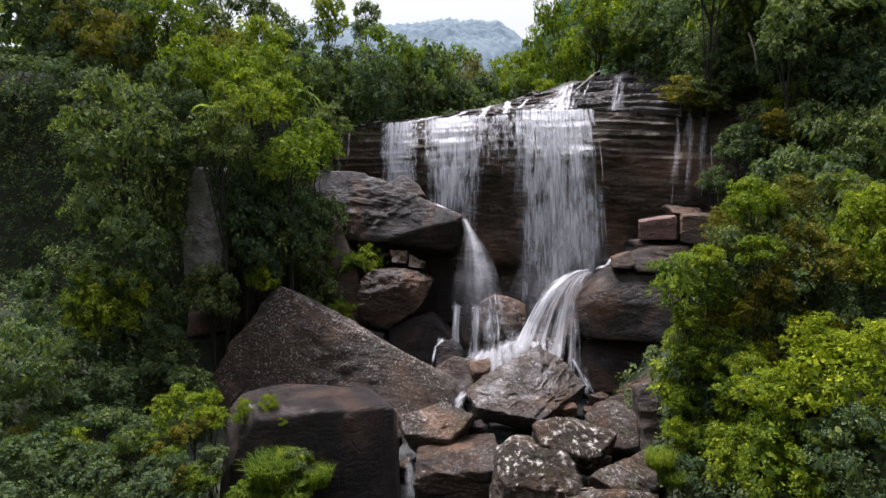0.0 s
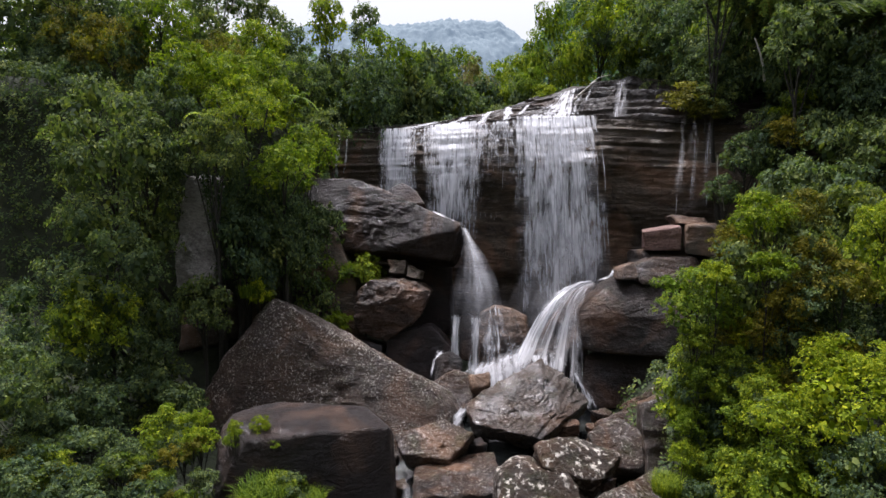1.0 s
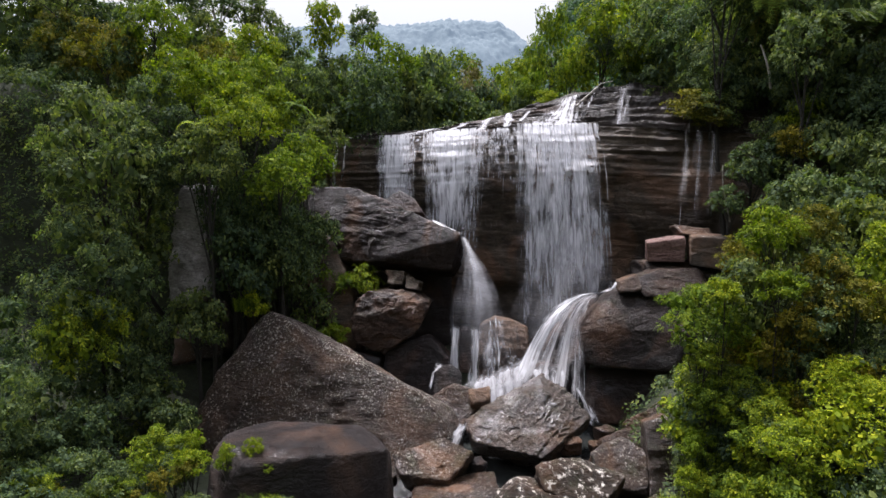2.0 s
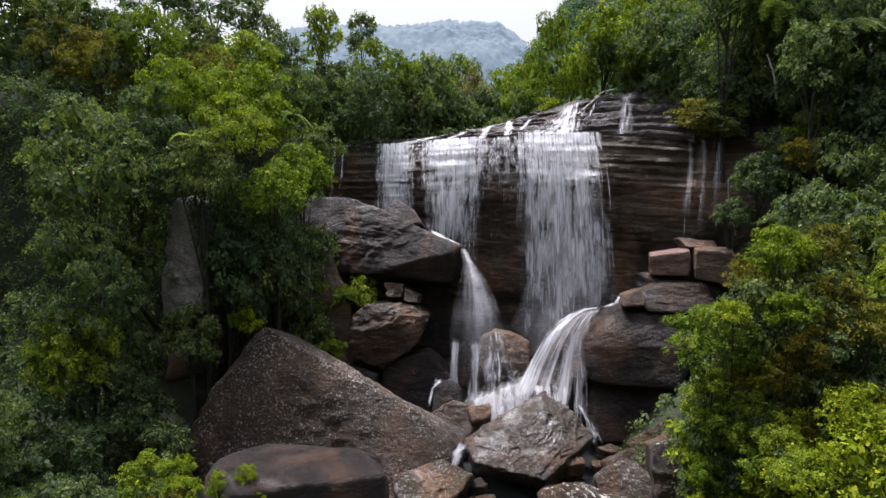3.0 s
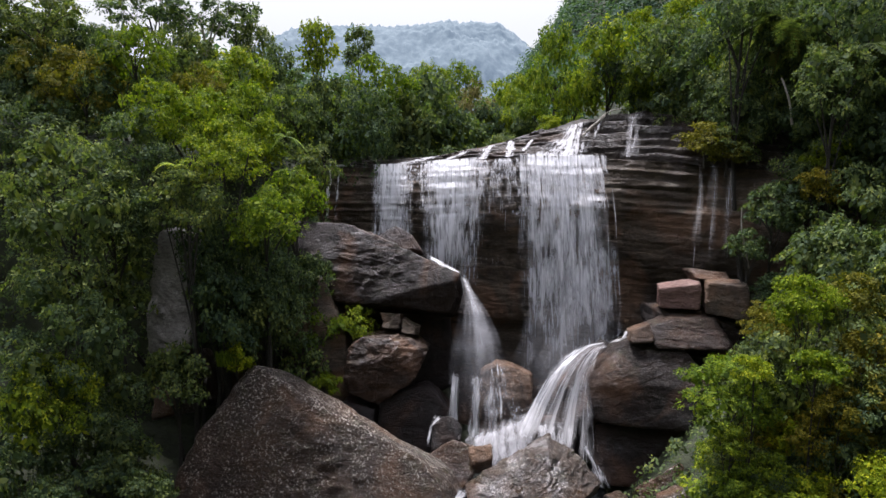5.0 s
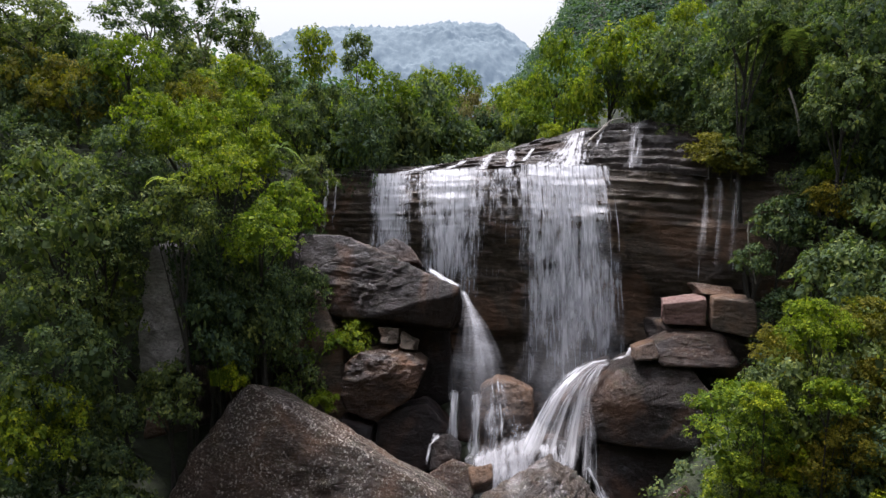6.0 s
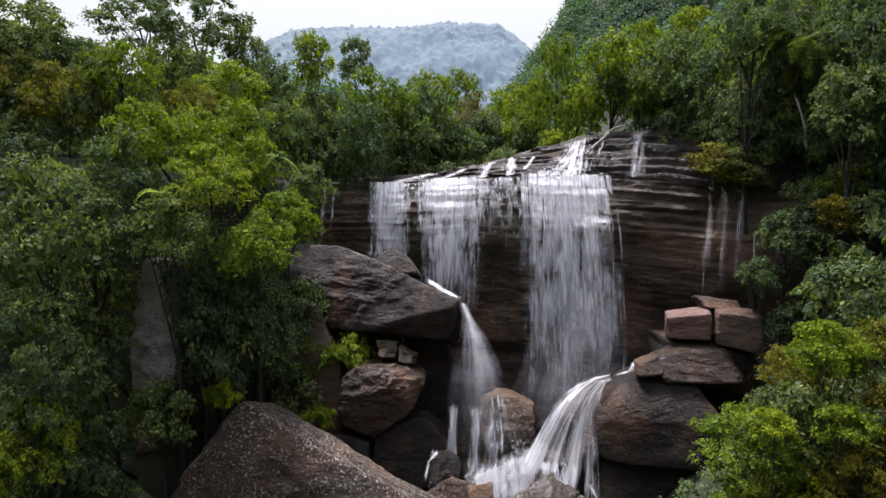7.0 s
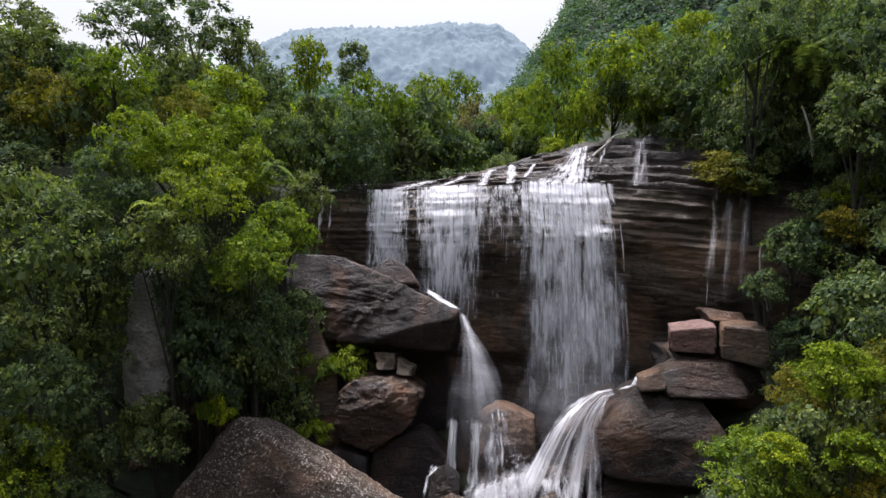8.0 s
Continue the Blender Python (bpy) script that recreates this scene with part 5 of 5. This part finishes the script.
plant("mid", -15.0, 57.0, 12.2, 2.25)
plant("mid", -11.4, 53.0, 8.1, 2.09)
plant("dark", -21.0, 48.0, 11.2, 2.75)
plant("open", -28.0, 78.0, 27.6, 5.94, 0.8, PALE_BARK)
plant("open", -34.6, 80.0, 27.4, 5.16)
plant("open", -36.6, 62.0, 23.1, 4.34)
plant("open", -25.8, 84.0, 26.9, 3.41)
plant("dark", -33.7, 60.0, 17.3, 3.77)
plant("dark", -32.4, 55.0, 13.1, 3.01)
plant("dark", -27.5, 72.0, 21.3, 3.47)
plant("dark", -23.8, 84.0, 24.9, 2.74, 1.2)
plant("fern", -17.3, 45.5, 10.2, 1.38)
plant("olive", -33.6, 58.0, 18.0, 2.71)
plant("dark", -19.0, 72.0, 19.0, 2.32)
plant("dark", -33.2, 66.0, 21.4, 2.09)
plant("mid", -21.9, 66.0, 17.9, 2.37)
plant("dark", -42.2, 62.0, 17.8, 5.36)
plant("open", -40.1, 68.0, 22.5, 5.22)
plant("dark", -37.8, 62.0, 16.8, 3.39)
plant("open", -41.8, 64.0, 22.1, 4.62)
plant("dark", -34.3, 66.0, 20.9, 3.58)
plant("dark", -39.9, 56.0, 11.7, 4.13)

# wooded bank, lower part
PLACE = "in the shade of the bank"
plant("dark", -23.1, 44.5, 4.1, 3.95)
plant("dark", -22.0, 40.0, 0.5, 3.37)
plant("dark", -22.2, 45.5, 1.3, 2.14)
plant("dark", -21.0, 41.0, -3.2, 2.6)
plant("mid", -21.6, 38.0, -2.7, 2.62)
plant("dark", -15.5, 46.5, 2.9, 1.75)
plant("dark", -12.7, 48.5, 3.2, 2.37)
plant("dark", -15.2, 47.5, -0.4, 2.08)
plant("dark", -17.2, 43.5, -3.4, 2.06)
plant("dark", -21.4, 45.0, 7.2, 2.41)
plant("vine", -16.0, 47.5, 5.3, 2.03, 1.3)
plant("vine", -12.5, 49.0, 1.9, 2.33, 1.2)
plant("dark", -14.4, 48.5, -0.4, 1.93, 1.3)
plant("vine", -12.1, 50.0, 0.4, 2.20)
plant("dark", -10.8, 53.0, 1.2, 2.13)
plant("dark", -18.4, 46.0, -3.8, 1.2)
plant("dark", -20.8, 46.5, 7.4, 1.6)

# thicket in the near part of the bank
PLACE = "in the thicket below the bank"
plant("dark", -23.5, 32.0, -4.8, 2.35)
plant("dark", -22.8, 36.0, -7.2, 3.01)
plant("dark", -20.7, 39.0, -6.4, 2.86)
plant("dark", -26.2, 39.0, -4.0, 3.02)
plant("dark", -19.0, 40.0, -8.3, 2.16)
plant("dark", -20.5, 29.5, -8.8, 2.21, 0.8)
plant("dark", -17.4, 31.0, -8.8, 2.16, 0.8)
plant("dark", -14.3, 32.5, -8.5, 1.45, 0.8)
plant("mid", -15.2, 32.5, -7.6, 1.45, 0.8)
plant("light", -12.9, 31.5, -7.7, 0.94, 0.8)
plant("light", -8.7, 30.8, -7.7, 0.37, 0.8)
plant("light", -11.0, 31.2, -7.6, 0.50, 0.8)
plant("grass", -8.9, 29.0, -9.8, 1.46)
plant("mid", -7.9, 29.6, -10.5, 1.34)
plant("dark", -20.8, 27.0, -9.0, 2.18, 0.8)
plant("dark", -17.6, 28.0, -9.9, 2.26, 0.8)
plant("dark", -14.5, 28.5, -10.2, 2.16, 0.8)
plant("grass", -6.7, 29.5, -10.4, 1.04)
plant("light", -9.6, 31.5, -7.0, 0.50)
plant("light", -10.7, 30.6, -6.8, 0.42)
plant("light", -13.3, 32.5, -7.1, 0.71, 0.8)
plant("dark", -20.3, 34.0, -8.3, 2.36)
plant("dark", -23.3, 32.5, -7.6, 2.57)
plant("dark", -16.8, 37.5, -9.0, 1.85)
plant("dark", -14.8, 46.0, 0.2, 2.27, 1.2)
plant("dark", -13.0, 48.0, -1.2, 2.29, 1.2)
plant("dark", -16.5, 46.0, 2.0, 0.96, 1.2)
plant("vine", -12.5, 50.0, 0.9, 2.37)
plant("mid", -20.1, 30.4, -8.5, 0.81, 0.75)
plant("olive", -22.6, 30.4, -8.5, 1.00, 0.75)
plant("mid", -10.2, 28.8, -10.7, 0.79, 0.75)
plant("mid", -17.4, 29.0, -10.4, 0.69, 0.75)
plant("mid", -8.1, 29.8, -9.4, 0.93, 0.75)
plant("dark", -20.6, 29.9, -9.2, 0.64, 0.75)
plant("olive", -13.5, 29.3, -10.0, 0.69, 0.75)
plant("olive", -19.7, 30.1, -9.0, 0.95, 0.75)
plant("dark", -23.6, 29.8, -9.4, 0.95, 0.75)
plant("olive", -15.3, 30.0, -9.1, 0.72, 0.75)
plant("mid", -16.5, 30.4, -8.5, 0.95, 0.75)
plant("dark", -23.3, 30.3, -8.7, 0.82, 0.75)
plant("mid", -12.8, 29.2, -10.1, 1.00, 0.75)
plant("mid", -20.4, 29.7, -9.5, 0.86, 0.75)
plant("dark", -16.7, 30.5, -8.4, 0.93, 0.75)
plant("dark", -18.2, 29.5, -9.8, 0.63, 0.75)
plant("olive", -22.8, 29.9, -9.1, 0.86, 0.75)
plant("mid", -19.8, 29.9, -9.2, 0.72, 0.75)
plant("mid", -23.2, 29.7, -9.5, 0.97, 0.75)
plant("dark", -7.7, 28.8, -10.6, 0.59, 0.75)
plant("dark", -18.3, 28.5, -11.0, 0.93, 0.75)
plant("mid", -9.1, 28.9, -10.5, 0.70, 0.75)
plant("mid", -20.5, 29.6, -9.6, 0.70, 0.75)
plant("olive", -14.1, 30.6, -8.2, 0.61, 0.75)
plant("mid", -23.1, 30.0, -9.0, 1.02, 0.75)
plant("mid", -14.3, 29.9, -9.2, 0.78, 0.75)
plant("mid", -20.6, 30.5, -8.4, 0.92, 0.75)
plant("olive", -13.4, 28.5, -11.0, 0.59, 0.75)
plant("mid", -15.8, 30.4, -8.6, 0.66, 0.75)
plant("dark", -14.6, 29.0, -10.3, 0.85, 0.75)
plant("mid", -20.6, 30.2, -8.8, 0.78, 0.75)
plant("mid", -23.0, 29.5, -9.7, 0.86, 0.75)
plant("mid", -16.9, 30.4, -8.5, 0.62, 0.75)
plant("mid", -19.7, 30.1, -8.9, 0.93, 0.75)
plant("mid", -17.0, 30.3, -8.7, 0.63, 0.75)
plant("olive", -8.2, 29.0, -10.3, 0.75, 0.75)
plant("mid", -8.6, 28.9, -10.5, 0.79, 0.75)
plant("olive", -22.3, 30.0, -9.0, 0.98, 0.75)
plant("dark", -8.3, 29.3, -9.9, 0.92, 0.75)
plant("olive", -12.8, 28.9, -10.5, 0.67, 0.75)
plant("mid", -10.1, 28.7, -10.7, 0.96, 0.75)
plant("dark", -7.8, 29.7, -9.5, 1.00, 0.75)
plant("olive", -13.0, 30.9, -7.8, 0.67, 0.75)
plant("mid", -7.5, 28.9, -10.5, 0.94, 0.75)
plant("dark", -12.3, 29.8, -9.3, 0.91, 0.75)
plant("mid", -8.3, 29.5, -9.7, 0.68, 0.75)
plant("light", 13.0, 31.0, -6.4, 0.86, 0.85)
plant("light", 12.3, 30.0, -7.8, 0.72, 0.85)
plant("mid", 13.8, 31.5, -4.0, 1.05, 0.85)
plant("mid", 13.6, 32.0, -2.2, 0.93, 0.85)
plant("light", 14.7, 31.0, -4.5, 0.97, 0.85)
plant("mid", 13.6, 29.5, -8.2, 0.88, 0.85)
plant("mid", 15.4, 31.5, -3.4, 0.92, 0.85)
plant("mid", 15.5, 29.0, -4.1, 0.97, 0.85)

# tufts and ferns on the rocks
PLACE = "growing on the rocks"
plant("light", -13.8, 45.2, -2.6, 1.04)
plant("grass", -14.2, 45.0, -2.9, 1.12)
plant("light", -8.5, 49.3, -5.9, 0.95, 0.8)
plant("fern", -8.1, 53.0, -2.7, 1.72)
plant("mid", -6.8, 53.5, -2.2, 1.53, 0.85)
plant("mid", -9.8, 53.0, -2.9, 2.03)
plant("dark", -11.0, 51.0, -5.1, 2.21)
plant("fern", -8.8, 49.3, -5.9, 1.33)
plant("dark", -11.2, 58.5, 3.9, 1.65, 1.2)
plant("dark", -10.9, 55.0, 0.4, 2.09)

# thicket across the stream
PLACE = "on the sunny slope by the stream"
plant("dark", 17.9, 33.5, 1.3, 3.03)
plant("dark", 23.7, 36.0, 3.4, 2.55)
plant("mid", 22.8, 31.5, 2.2, 2.25)
plant("mid", 14.1, 33.5, -0.3, 2.25, 0.8)
plant("olive", 16.8, 33.0, -2.8, 1.86, 0.8)
plant("dark", 19.0, 31.0, -1.3, 2.34)
plant("light", 17.7, 25.5, -3.2, 2.50, 0.8)
plant("light", 15.3, 26.5, -4.3, 1.62, 0.7)
plant("mid", 14.4, 29.5, -7.8, 1.70)
plant("mid", 15.5, 25.0, -7.1, 2.38)
plant("dark", 17.4, 23.0, -5.6, 2.19)
plant("dark", 13.4, 28.5, -9.9, 1.58)
plant("dark", 14.3, 32.5, -5.3, 1.53)
plant("dark", 16.3, 35.0, -0.6, 1.85)
plant("dark", 18.6, 32.0, -3.5, 2.18)
plant("dark", 22.4, 32.5, -1.1, 2.50)
plant("dark", 15.2, 32.5, -5.3, 1.91)
plant("grass", 11.2, 29.0, -9.2, 0.93)
plant("grass", 11.6, 28.6, -9.9, 0.86)
plant("mid", 15.0, 29.5, -5.2, 1.16, 0.8)
plant("dark", 15.4, 28.0, -4.9, 1.10, 0.8)
plant("light", 19.6, 26.0, -1.7, 1.65, 0.7)
plant("dark", 17.3, 26.5, -5.9, 1.84)
plant("mid", 14.2, 27.5, -7.8, 1.51, 0.8)
plant("dark", 13.5, 34.0, -7.2, 0.87)
# yellowish sprays; their light leaf colour also paints sunlit highlights over dark bushes
plant("light", 17.0, 33.0, 4.2, 1.49, 0.85)
plant("olive", 19.1, 33.0, 4.4, 1.30, 0.85)
plant("olive", 16.8, 35.0, 2.5, 1.33, 0.85)
plant("dark", 18.8, 36.0, -0.4, 2.07)
plant("olive", 19.0, 31.5, 2.2, 1.26, 0.85)
plant("light", 16.6, 31.0, 1.7, 1.06, 0.85)
plant("olive", 19.7, 30.0, 1.1, 1.29, 0.85)
plant("light", 22.5, 31.5, 4.0, 1.34, 0.85)
plant("olive", 17.5, 30.5, -0.0, 1.11, 0.85)
plant("light", 14.4, 32.0, 1.2, 0.86, 0.85)
plant("olive", 17.1, 31.5, -1.5, 1.22, 0.85)
plant("light", 17.9, 28.0, -2.0, 1.36, 0.85)
plant("dark", 14.7, 33.5, -3.6, 1.56)
plant("dark", 15.9, 31.5, -4.6, 1.60)
plant("mid", 14.2, 34.5, -4.2, 1.01)
plant("dark", 17.2, 32.3, -3.6, 1.57)
plant("dark", 14.4, 31.0, -7.0, 1.29)

# steep wooded slope beside the cliff
# mostly dark-leaved kinds, chosen to put the slope's shade into leaf colour
PLACE = "on the steep slope beside the cliff"
plant("dark", 26.8, 48.0, 10.7, 2.74)
plant("dark", 26.3, 43.0, 6.9, 3.61)
plant("dark", 27.8, 40.0, 7.2, 2.42)
plant("olive", 20.7, 53.2, 12.7, 2.0, 0.6)
plant("dark", 22.6, 52.6, 12.3, 2.1, 0.6)
plant("olive", 21.9, 52.0, 11.5, 1.5, 0.6)
plant("dark", 23.0, 47.0, 7.4, 1.97, 0.85)
plant("dark", 24.5, 47.0, 7.8, 1.97, 0.85)
plant("mid", 17.1, 66.0, 20.0, 3.59, 1.1)
plant("light", 20.4, 64.0, 18.5, 2.91)
plant("mid", 12.6, 74.0, 20.5, 2.83, 1.5)
plant("mid", 14.4, 70.0, 17.5, 2.30, 1.2)
plant("light", 11.2, 67.5, 14.7, 1.36, 0.7)
plant("dark", 22.8, 59.0, 17.8, 4.02)
plant("dark", 25.7, 55.0, 17.5, 3.99, 1.2)
plant("vine", 28.2, 56.5, 18.3, 4.03, 1.1)
plant("palm", 25.3, 51.5, 20.3, 4.16)
plant("palm", 27.1, 46.5, 17.3, 3.36)
plant("dark", 30.1, 46.0, 13.2, 3.57)
plant("palm", 30.6, 46.0, 17.2, 3.32)
plant("dark", 32.8, 48.0, 17.3, 3.69)
plant("dark", 28.0, 50.0, 15.1, 3.19)
plant("light", 21.3, 72.0, 25.6, 1.5, 1.0)
plant("light", 23.2, 66.0, 25.0, 1.9, 1.0)
plant("dark", 16.9, 68.0, 20.0, 2.70)
plant("dark", 20.6, 62.0, 20.3, 3.40)
plant("dark", 21.2, 60.0, 14.8, 2.47)
plant("dark", 23.5, 54.0, 14.4, 2.96)
plant("dark", 22.4, 40.0, 4.6, 2.25)
plant("dark", 21.4, 47.0, 4.8, 1.32, 0.85)
plant("dark", 29.0, 44.0, 10.5, 2.43)
plant("dark", 22.5, 52.0, 21.5, 2.73)
plant("dark", 28.6, 57.0, 24.0, 3.11)
plant("dark", 25.1, 39.0, 4.6, 2.20)
plant("dark", 30.6, 43.0, 11.6, 2.37)
plant("mid", 22.6, 44.0, 0.2, 1.5, 0.6)
plant("dark", 22.9, 45.5, 2.4, 1.5, 0.6)
# light-leaved sprigs add highlights by colour
plant("light", 26.1, 46.5, 11.4, 1.37, 0.85)
plant("olive", 24.8, 45.0, 9.2, 1.25, 0.85)
plant("light", 24.9, 37.0, 4.7, 1.18, 0.85)
plant("dark", 19.6, 64.0, 16.5, 2.34)
plant("dark", 27.9, 48.0, 20.7, 3.19)
plant("dark", 25.3, 45.0, 15.6, 2.33)

# woods behind the crown of the fall
PLACE = "behind the crown of the fall"
plant("mid", -0.2, 102.0, 18.3, 4.50, 1.1)
plant("dry", 4.7, 86.0, 16.3, 3.16, 1.1)
plant("mid", 10.5, 105.0, 20.5, 4.04)
plant("mid", -3.9, 96.0, 17.5, 3.70)
plant("mid", -5.7, 84.0, 13.8, 3.10)
plant("light", 6.6, 84.0, 15.7, 1.93)
plant("mid", 12.6, 98.0, 20.8, 3.23)
plant("mid", 3.7, 130.0, 26.3, 4.75)
plant("mid", -2.2, 125.0, 24.9, 4.57)
plant("dark", -7.2, 84.0, 16.8, 3.08)
plant("mid", 9.1, 82.0, 15.5, 1.96)
plant("light", 1.3, 88.0, 14.6, 2.11, 0.8)
plant("mid", -2.1, 80.0, 13.1, 1.92)
plant("mid", 11.4, 80.0, 17.0, 2.05)
plant("light", 16.2, 110.0, 24.1, 2.21)


# bare stems and a fallen log
def bare_stem(name, label, category, pts, radius):
    pts = [Vector(q) for q in pts]
    base = pts[0].copy()
    path = []
    for k in range(len(pts) - 1):
        for t in np.linspace(0, 1, 6)[: 5 if k < len(pts) - 2 else 6]:
            q = pts[k].lerp(pts[k + 1], float(t)) - base
            path.append((q + Vector((0.06 * noise.noise(q * 1.3), 0, 0.04 * noise.noise(q * 1.7 + Vector((5, 0, 0))))), radius * (1.1 - 0.6 * len(path) / (5 * len(pts)))))
    ob = mesh_object(name, *limb_tubes([path], 8), PALE_BARK)
    ob.location = base
    return tagged(ob, label, category)


bare_stem("vine_stem", "thin pale bare stem hanging beside the cliff", "vine", [(21.6, 47.0, 3.2), (21.3, 47.0, 4.3), (20.9, 47.0, 5.8), (20.8, 47.0, 7.4)], 0.06)
bare_stem("leaning_trunk", "pale leaning tree trunk on the dark slope", "tree trunk", [(25.3, 49.6, 13.2), (25.0, 49.4, 14.3), (24.6, 49.4, 15.5), (24.3, 49.6, 16.5)], 0.09)
bare_stem("fallen_log", "bleached fallen log propped on the upper ledge", "log", [(12.75, 60.3, 12.9), (13.7, 60.6, 13.8), (14.85, 61.0, 14.75)], 0.12)
bare_stem("fallen_branch", "dry dead branch lying on the upper ledge", "branch", [(14.6, 61.6, 14.6), (15.4, 61.6, 15.2), (16.5, 61.6, 15.4)], 0.06)


# undergrowth and creepers that clothe the soil of both banks
def undergrowth(name, label, x0, x1, y0, y1, count, leaf, mat, keep, lift):
    """Leafy twigs spread evenly over the slope, in mounds."""
    xs, ys = np.arange(x0, x1, 0.5), np.arange(y0, y1, 0.5)
    Z = np.array([[ground_height(float(x), float(y)) for x in xs] for y in ys])
    gy_, gx_ = np.gradient(Z, 0.5)
    area = np.sqrt(1 + gx_ ** 2 + gy_ ** 2)
    ok = np.array([[keep(float(x), float(y)) for x in xs] for y in ys])
    w = (area * ok).ravel()
    pick = rnd.choice(w.size, count, p=w / w.sum())
    iy, ix = pick // len(xs), pick % len(xs)
    du, dv = rnd.uniform(0, 0.5, count), rnd.uniform(0, 0.5, count)
    px, py = xs[ix] + du, ys[iy] + dv
    nrm = np.stack([-gx_[iy, ix], -gy_[iy, ix], np.ones(count)], -1)
    nrm /= np.linalg.norm(nrm, axis=1, keepdims=True)
    pz = Z[iy, ix] + gx_[iy, ix] * du + gy_[iy, ix] * dv
    mound = np.array([noise.noise(Vector((a * 0.55, b * 0.55, c * 0.55))) for a, b, c in zip(px, py, pz)])
    up = lift * (0.35 + 0.9 * np.clip(mound + 0.35, 0, 1.2)) * rnd.uniform(0.5, 1.05, count)
    pts = np.stack([px, py, pz], -1) + nrm * up[:, None] + np.array([0, 0, 0.25])
    ob = new(name, leaves_mesh(name, pts, nrm, leaf, mat, 0.5, spray=6))
    return tagged(ob, label, "undergrowth", kind="stuff")


undergrowth("undergrowth", "dark leafy creepers covering the wooded bank", -62, -13.6, 24, 78, 13000, 0.32, LEAF_DARK,
            lambda x, y: not (-22.3 < x < -17.6 and y < 54) and not (x > -18 and y < 45), 1.5)
undergrowth("undergrowth", "leafy creepers covering the slope by the stream", 12.6, 46, 18, 72, 8500, 0.32, LEAF_DARK,
            lambda x, y: not (y > 42.5 and x < 21.5 and y < 62), 1.5)
undergrowth("undergrowth", "shrubs along the top of the cliff", -30, 30, 64, 100, 4000, 0.38, LEAF_DARK,
            lambda x, y: y > along(x, LIP_X, CREST_Y) + 1.0, 1.2)
PLACE = "in the woods above the gorge"
for k in range(26):
    x, y = rnd.uniform(30, 72), rnd.uniform(48, 105)
    r = rnd.uniform(3.0, 4.6)
    plant(("dark", "dark", "mid")[k % 3], x, y, ground_height(x, y) + r * 0.9, r, 1.1, far=True)
for k in range(22):
    x, y = rnd.uniform(-30, 14), rnd.uniform(71, 84)
    r = rnd.uniform(2.4, 3.8) * (0.65 if x > 6 else 1.0)
    plant(("dark", "dark", "mid")[k % 3], x, y, ground_height(x, y) + r * 0.7, r, 1.1, far=True)
for k in range(50):
    x, y = rnd.uniform(-55, 55), rnd.uniform(72, 125)
    r = rnd.uniform(2.2, 4.2) * (0.65 if x > 6 else 1.0)
    plant(("dark", "mid", "dark", "mid")[int(rnd.integers(4))], x, y, ground_height(x, y) + r * rnd.uniform(0.8, 1.5), r, rnd.uniform(0.9, 1.3), far=True)


def far_woods(name, label, count, place, leaf, per):
    """Distant woods: thousands of uneven clumps of leaves over the land."""
    c, o = [], []
    for k in range(count):
        x, y, z, r = place(k)
        q = rnd.normal(size=(per, 3))
        q /= np.linalg.norm(q, axis=1, keepdims=True)
        q[:, 2] = np.abs(q[:, 2]) * 1.0 - 0.15
        c.append(np.array([x, y, z]) + q * r * rnd.uniform(0.7, 1.1, size=(per, 1)) * np.array([1, 1, rnd.uniform(0.8, 1.4)]))
        o.append(q)
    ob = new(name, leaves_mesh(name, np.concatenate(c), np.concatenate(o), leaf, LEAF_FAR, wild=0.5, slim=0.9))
    return tagged(ob, label, "woods", kind="stuff")


def hill_place(k):
    y = rnd.uniform(125, 330) if k % 2 else rnd.uniform(200, 470)
    x = rnd.uniform(-0.4, 0.75) * y if k % 2 else rnd.uniform(0.04, 0.46) * y
    r = rnd.uniform(3.0, 4.6) + 5.0 * rnd.random() ** 3
    return x, y, ground_height(x, y) + r * 0.8, r


far_woods("woods", "wooded hillside beyond the fall with haze tinted into its leaves", 2300, hill_place, 1.25, 54)

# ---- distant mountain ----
# the haze before the mountain is put into its base colour and glow
MOUNTAIN = plain_material("haze_painted_mountain", (0.01, 0.02, 0.02), (0.075, 0.095, 0.09), 0.07, 1.0, 1.0, (0.085, 0.108, 0.13))
RIDGE_X = (-900, -620, -520, -470, -405, -340, -260, -130, -60, 0, 93, 130, 165, 205, 330, 520, 900)
RIDGE_Z = (40, 130, 230, 278, 310, 331, 340, 339, 341, 350, 344, 338, 322, 292, 180, 100, 40)
mv = []
mx, my = np.linspace(-900, 900, 400), np.linspace(0, 1, 80)
for v in my:
    for x in mx:
        top = along(x, RIDGE_X, RIDGE_Z) + 4 * fract(Vector((x * 0.035, 1.0, 4.0)), 6) + 3.5 * fract(Vector((x * 0.16, 3.0, 4.0)), 4)
        z = -40 + (top + 40) * (1 - v ** 1.6)
        z += 16 * fract(Vector((x * 0.012, v * 6, 2.0)), 6) * math.sin(math.pi * v) + 8 * fract(Vector((x * 0.09, v * 30, 8.0)), 5)
        mv.append((x, 1500 - 380 * v + 20 * fract(Vector((x * 0.01, v * 4, 6.0)), 4), z))
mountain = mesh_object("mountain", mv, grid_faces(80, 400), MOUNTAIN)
tagged(mountain, "forested mountain with blue-grey haze put into its colour and glow", "mountain", kind="structure")
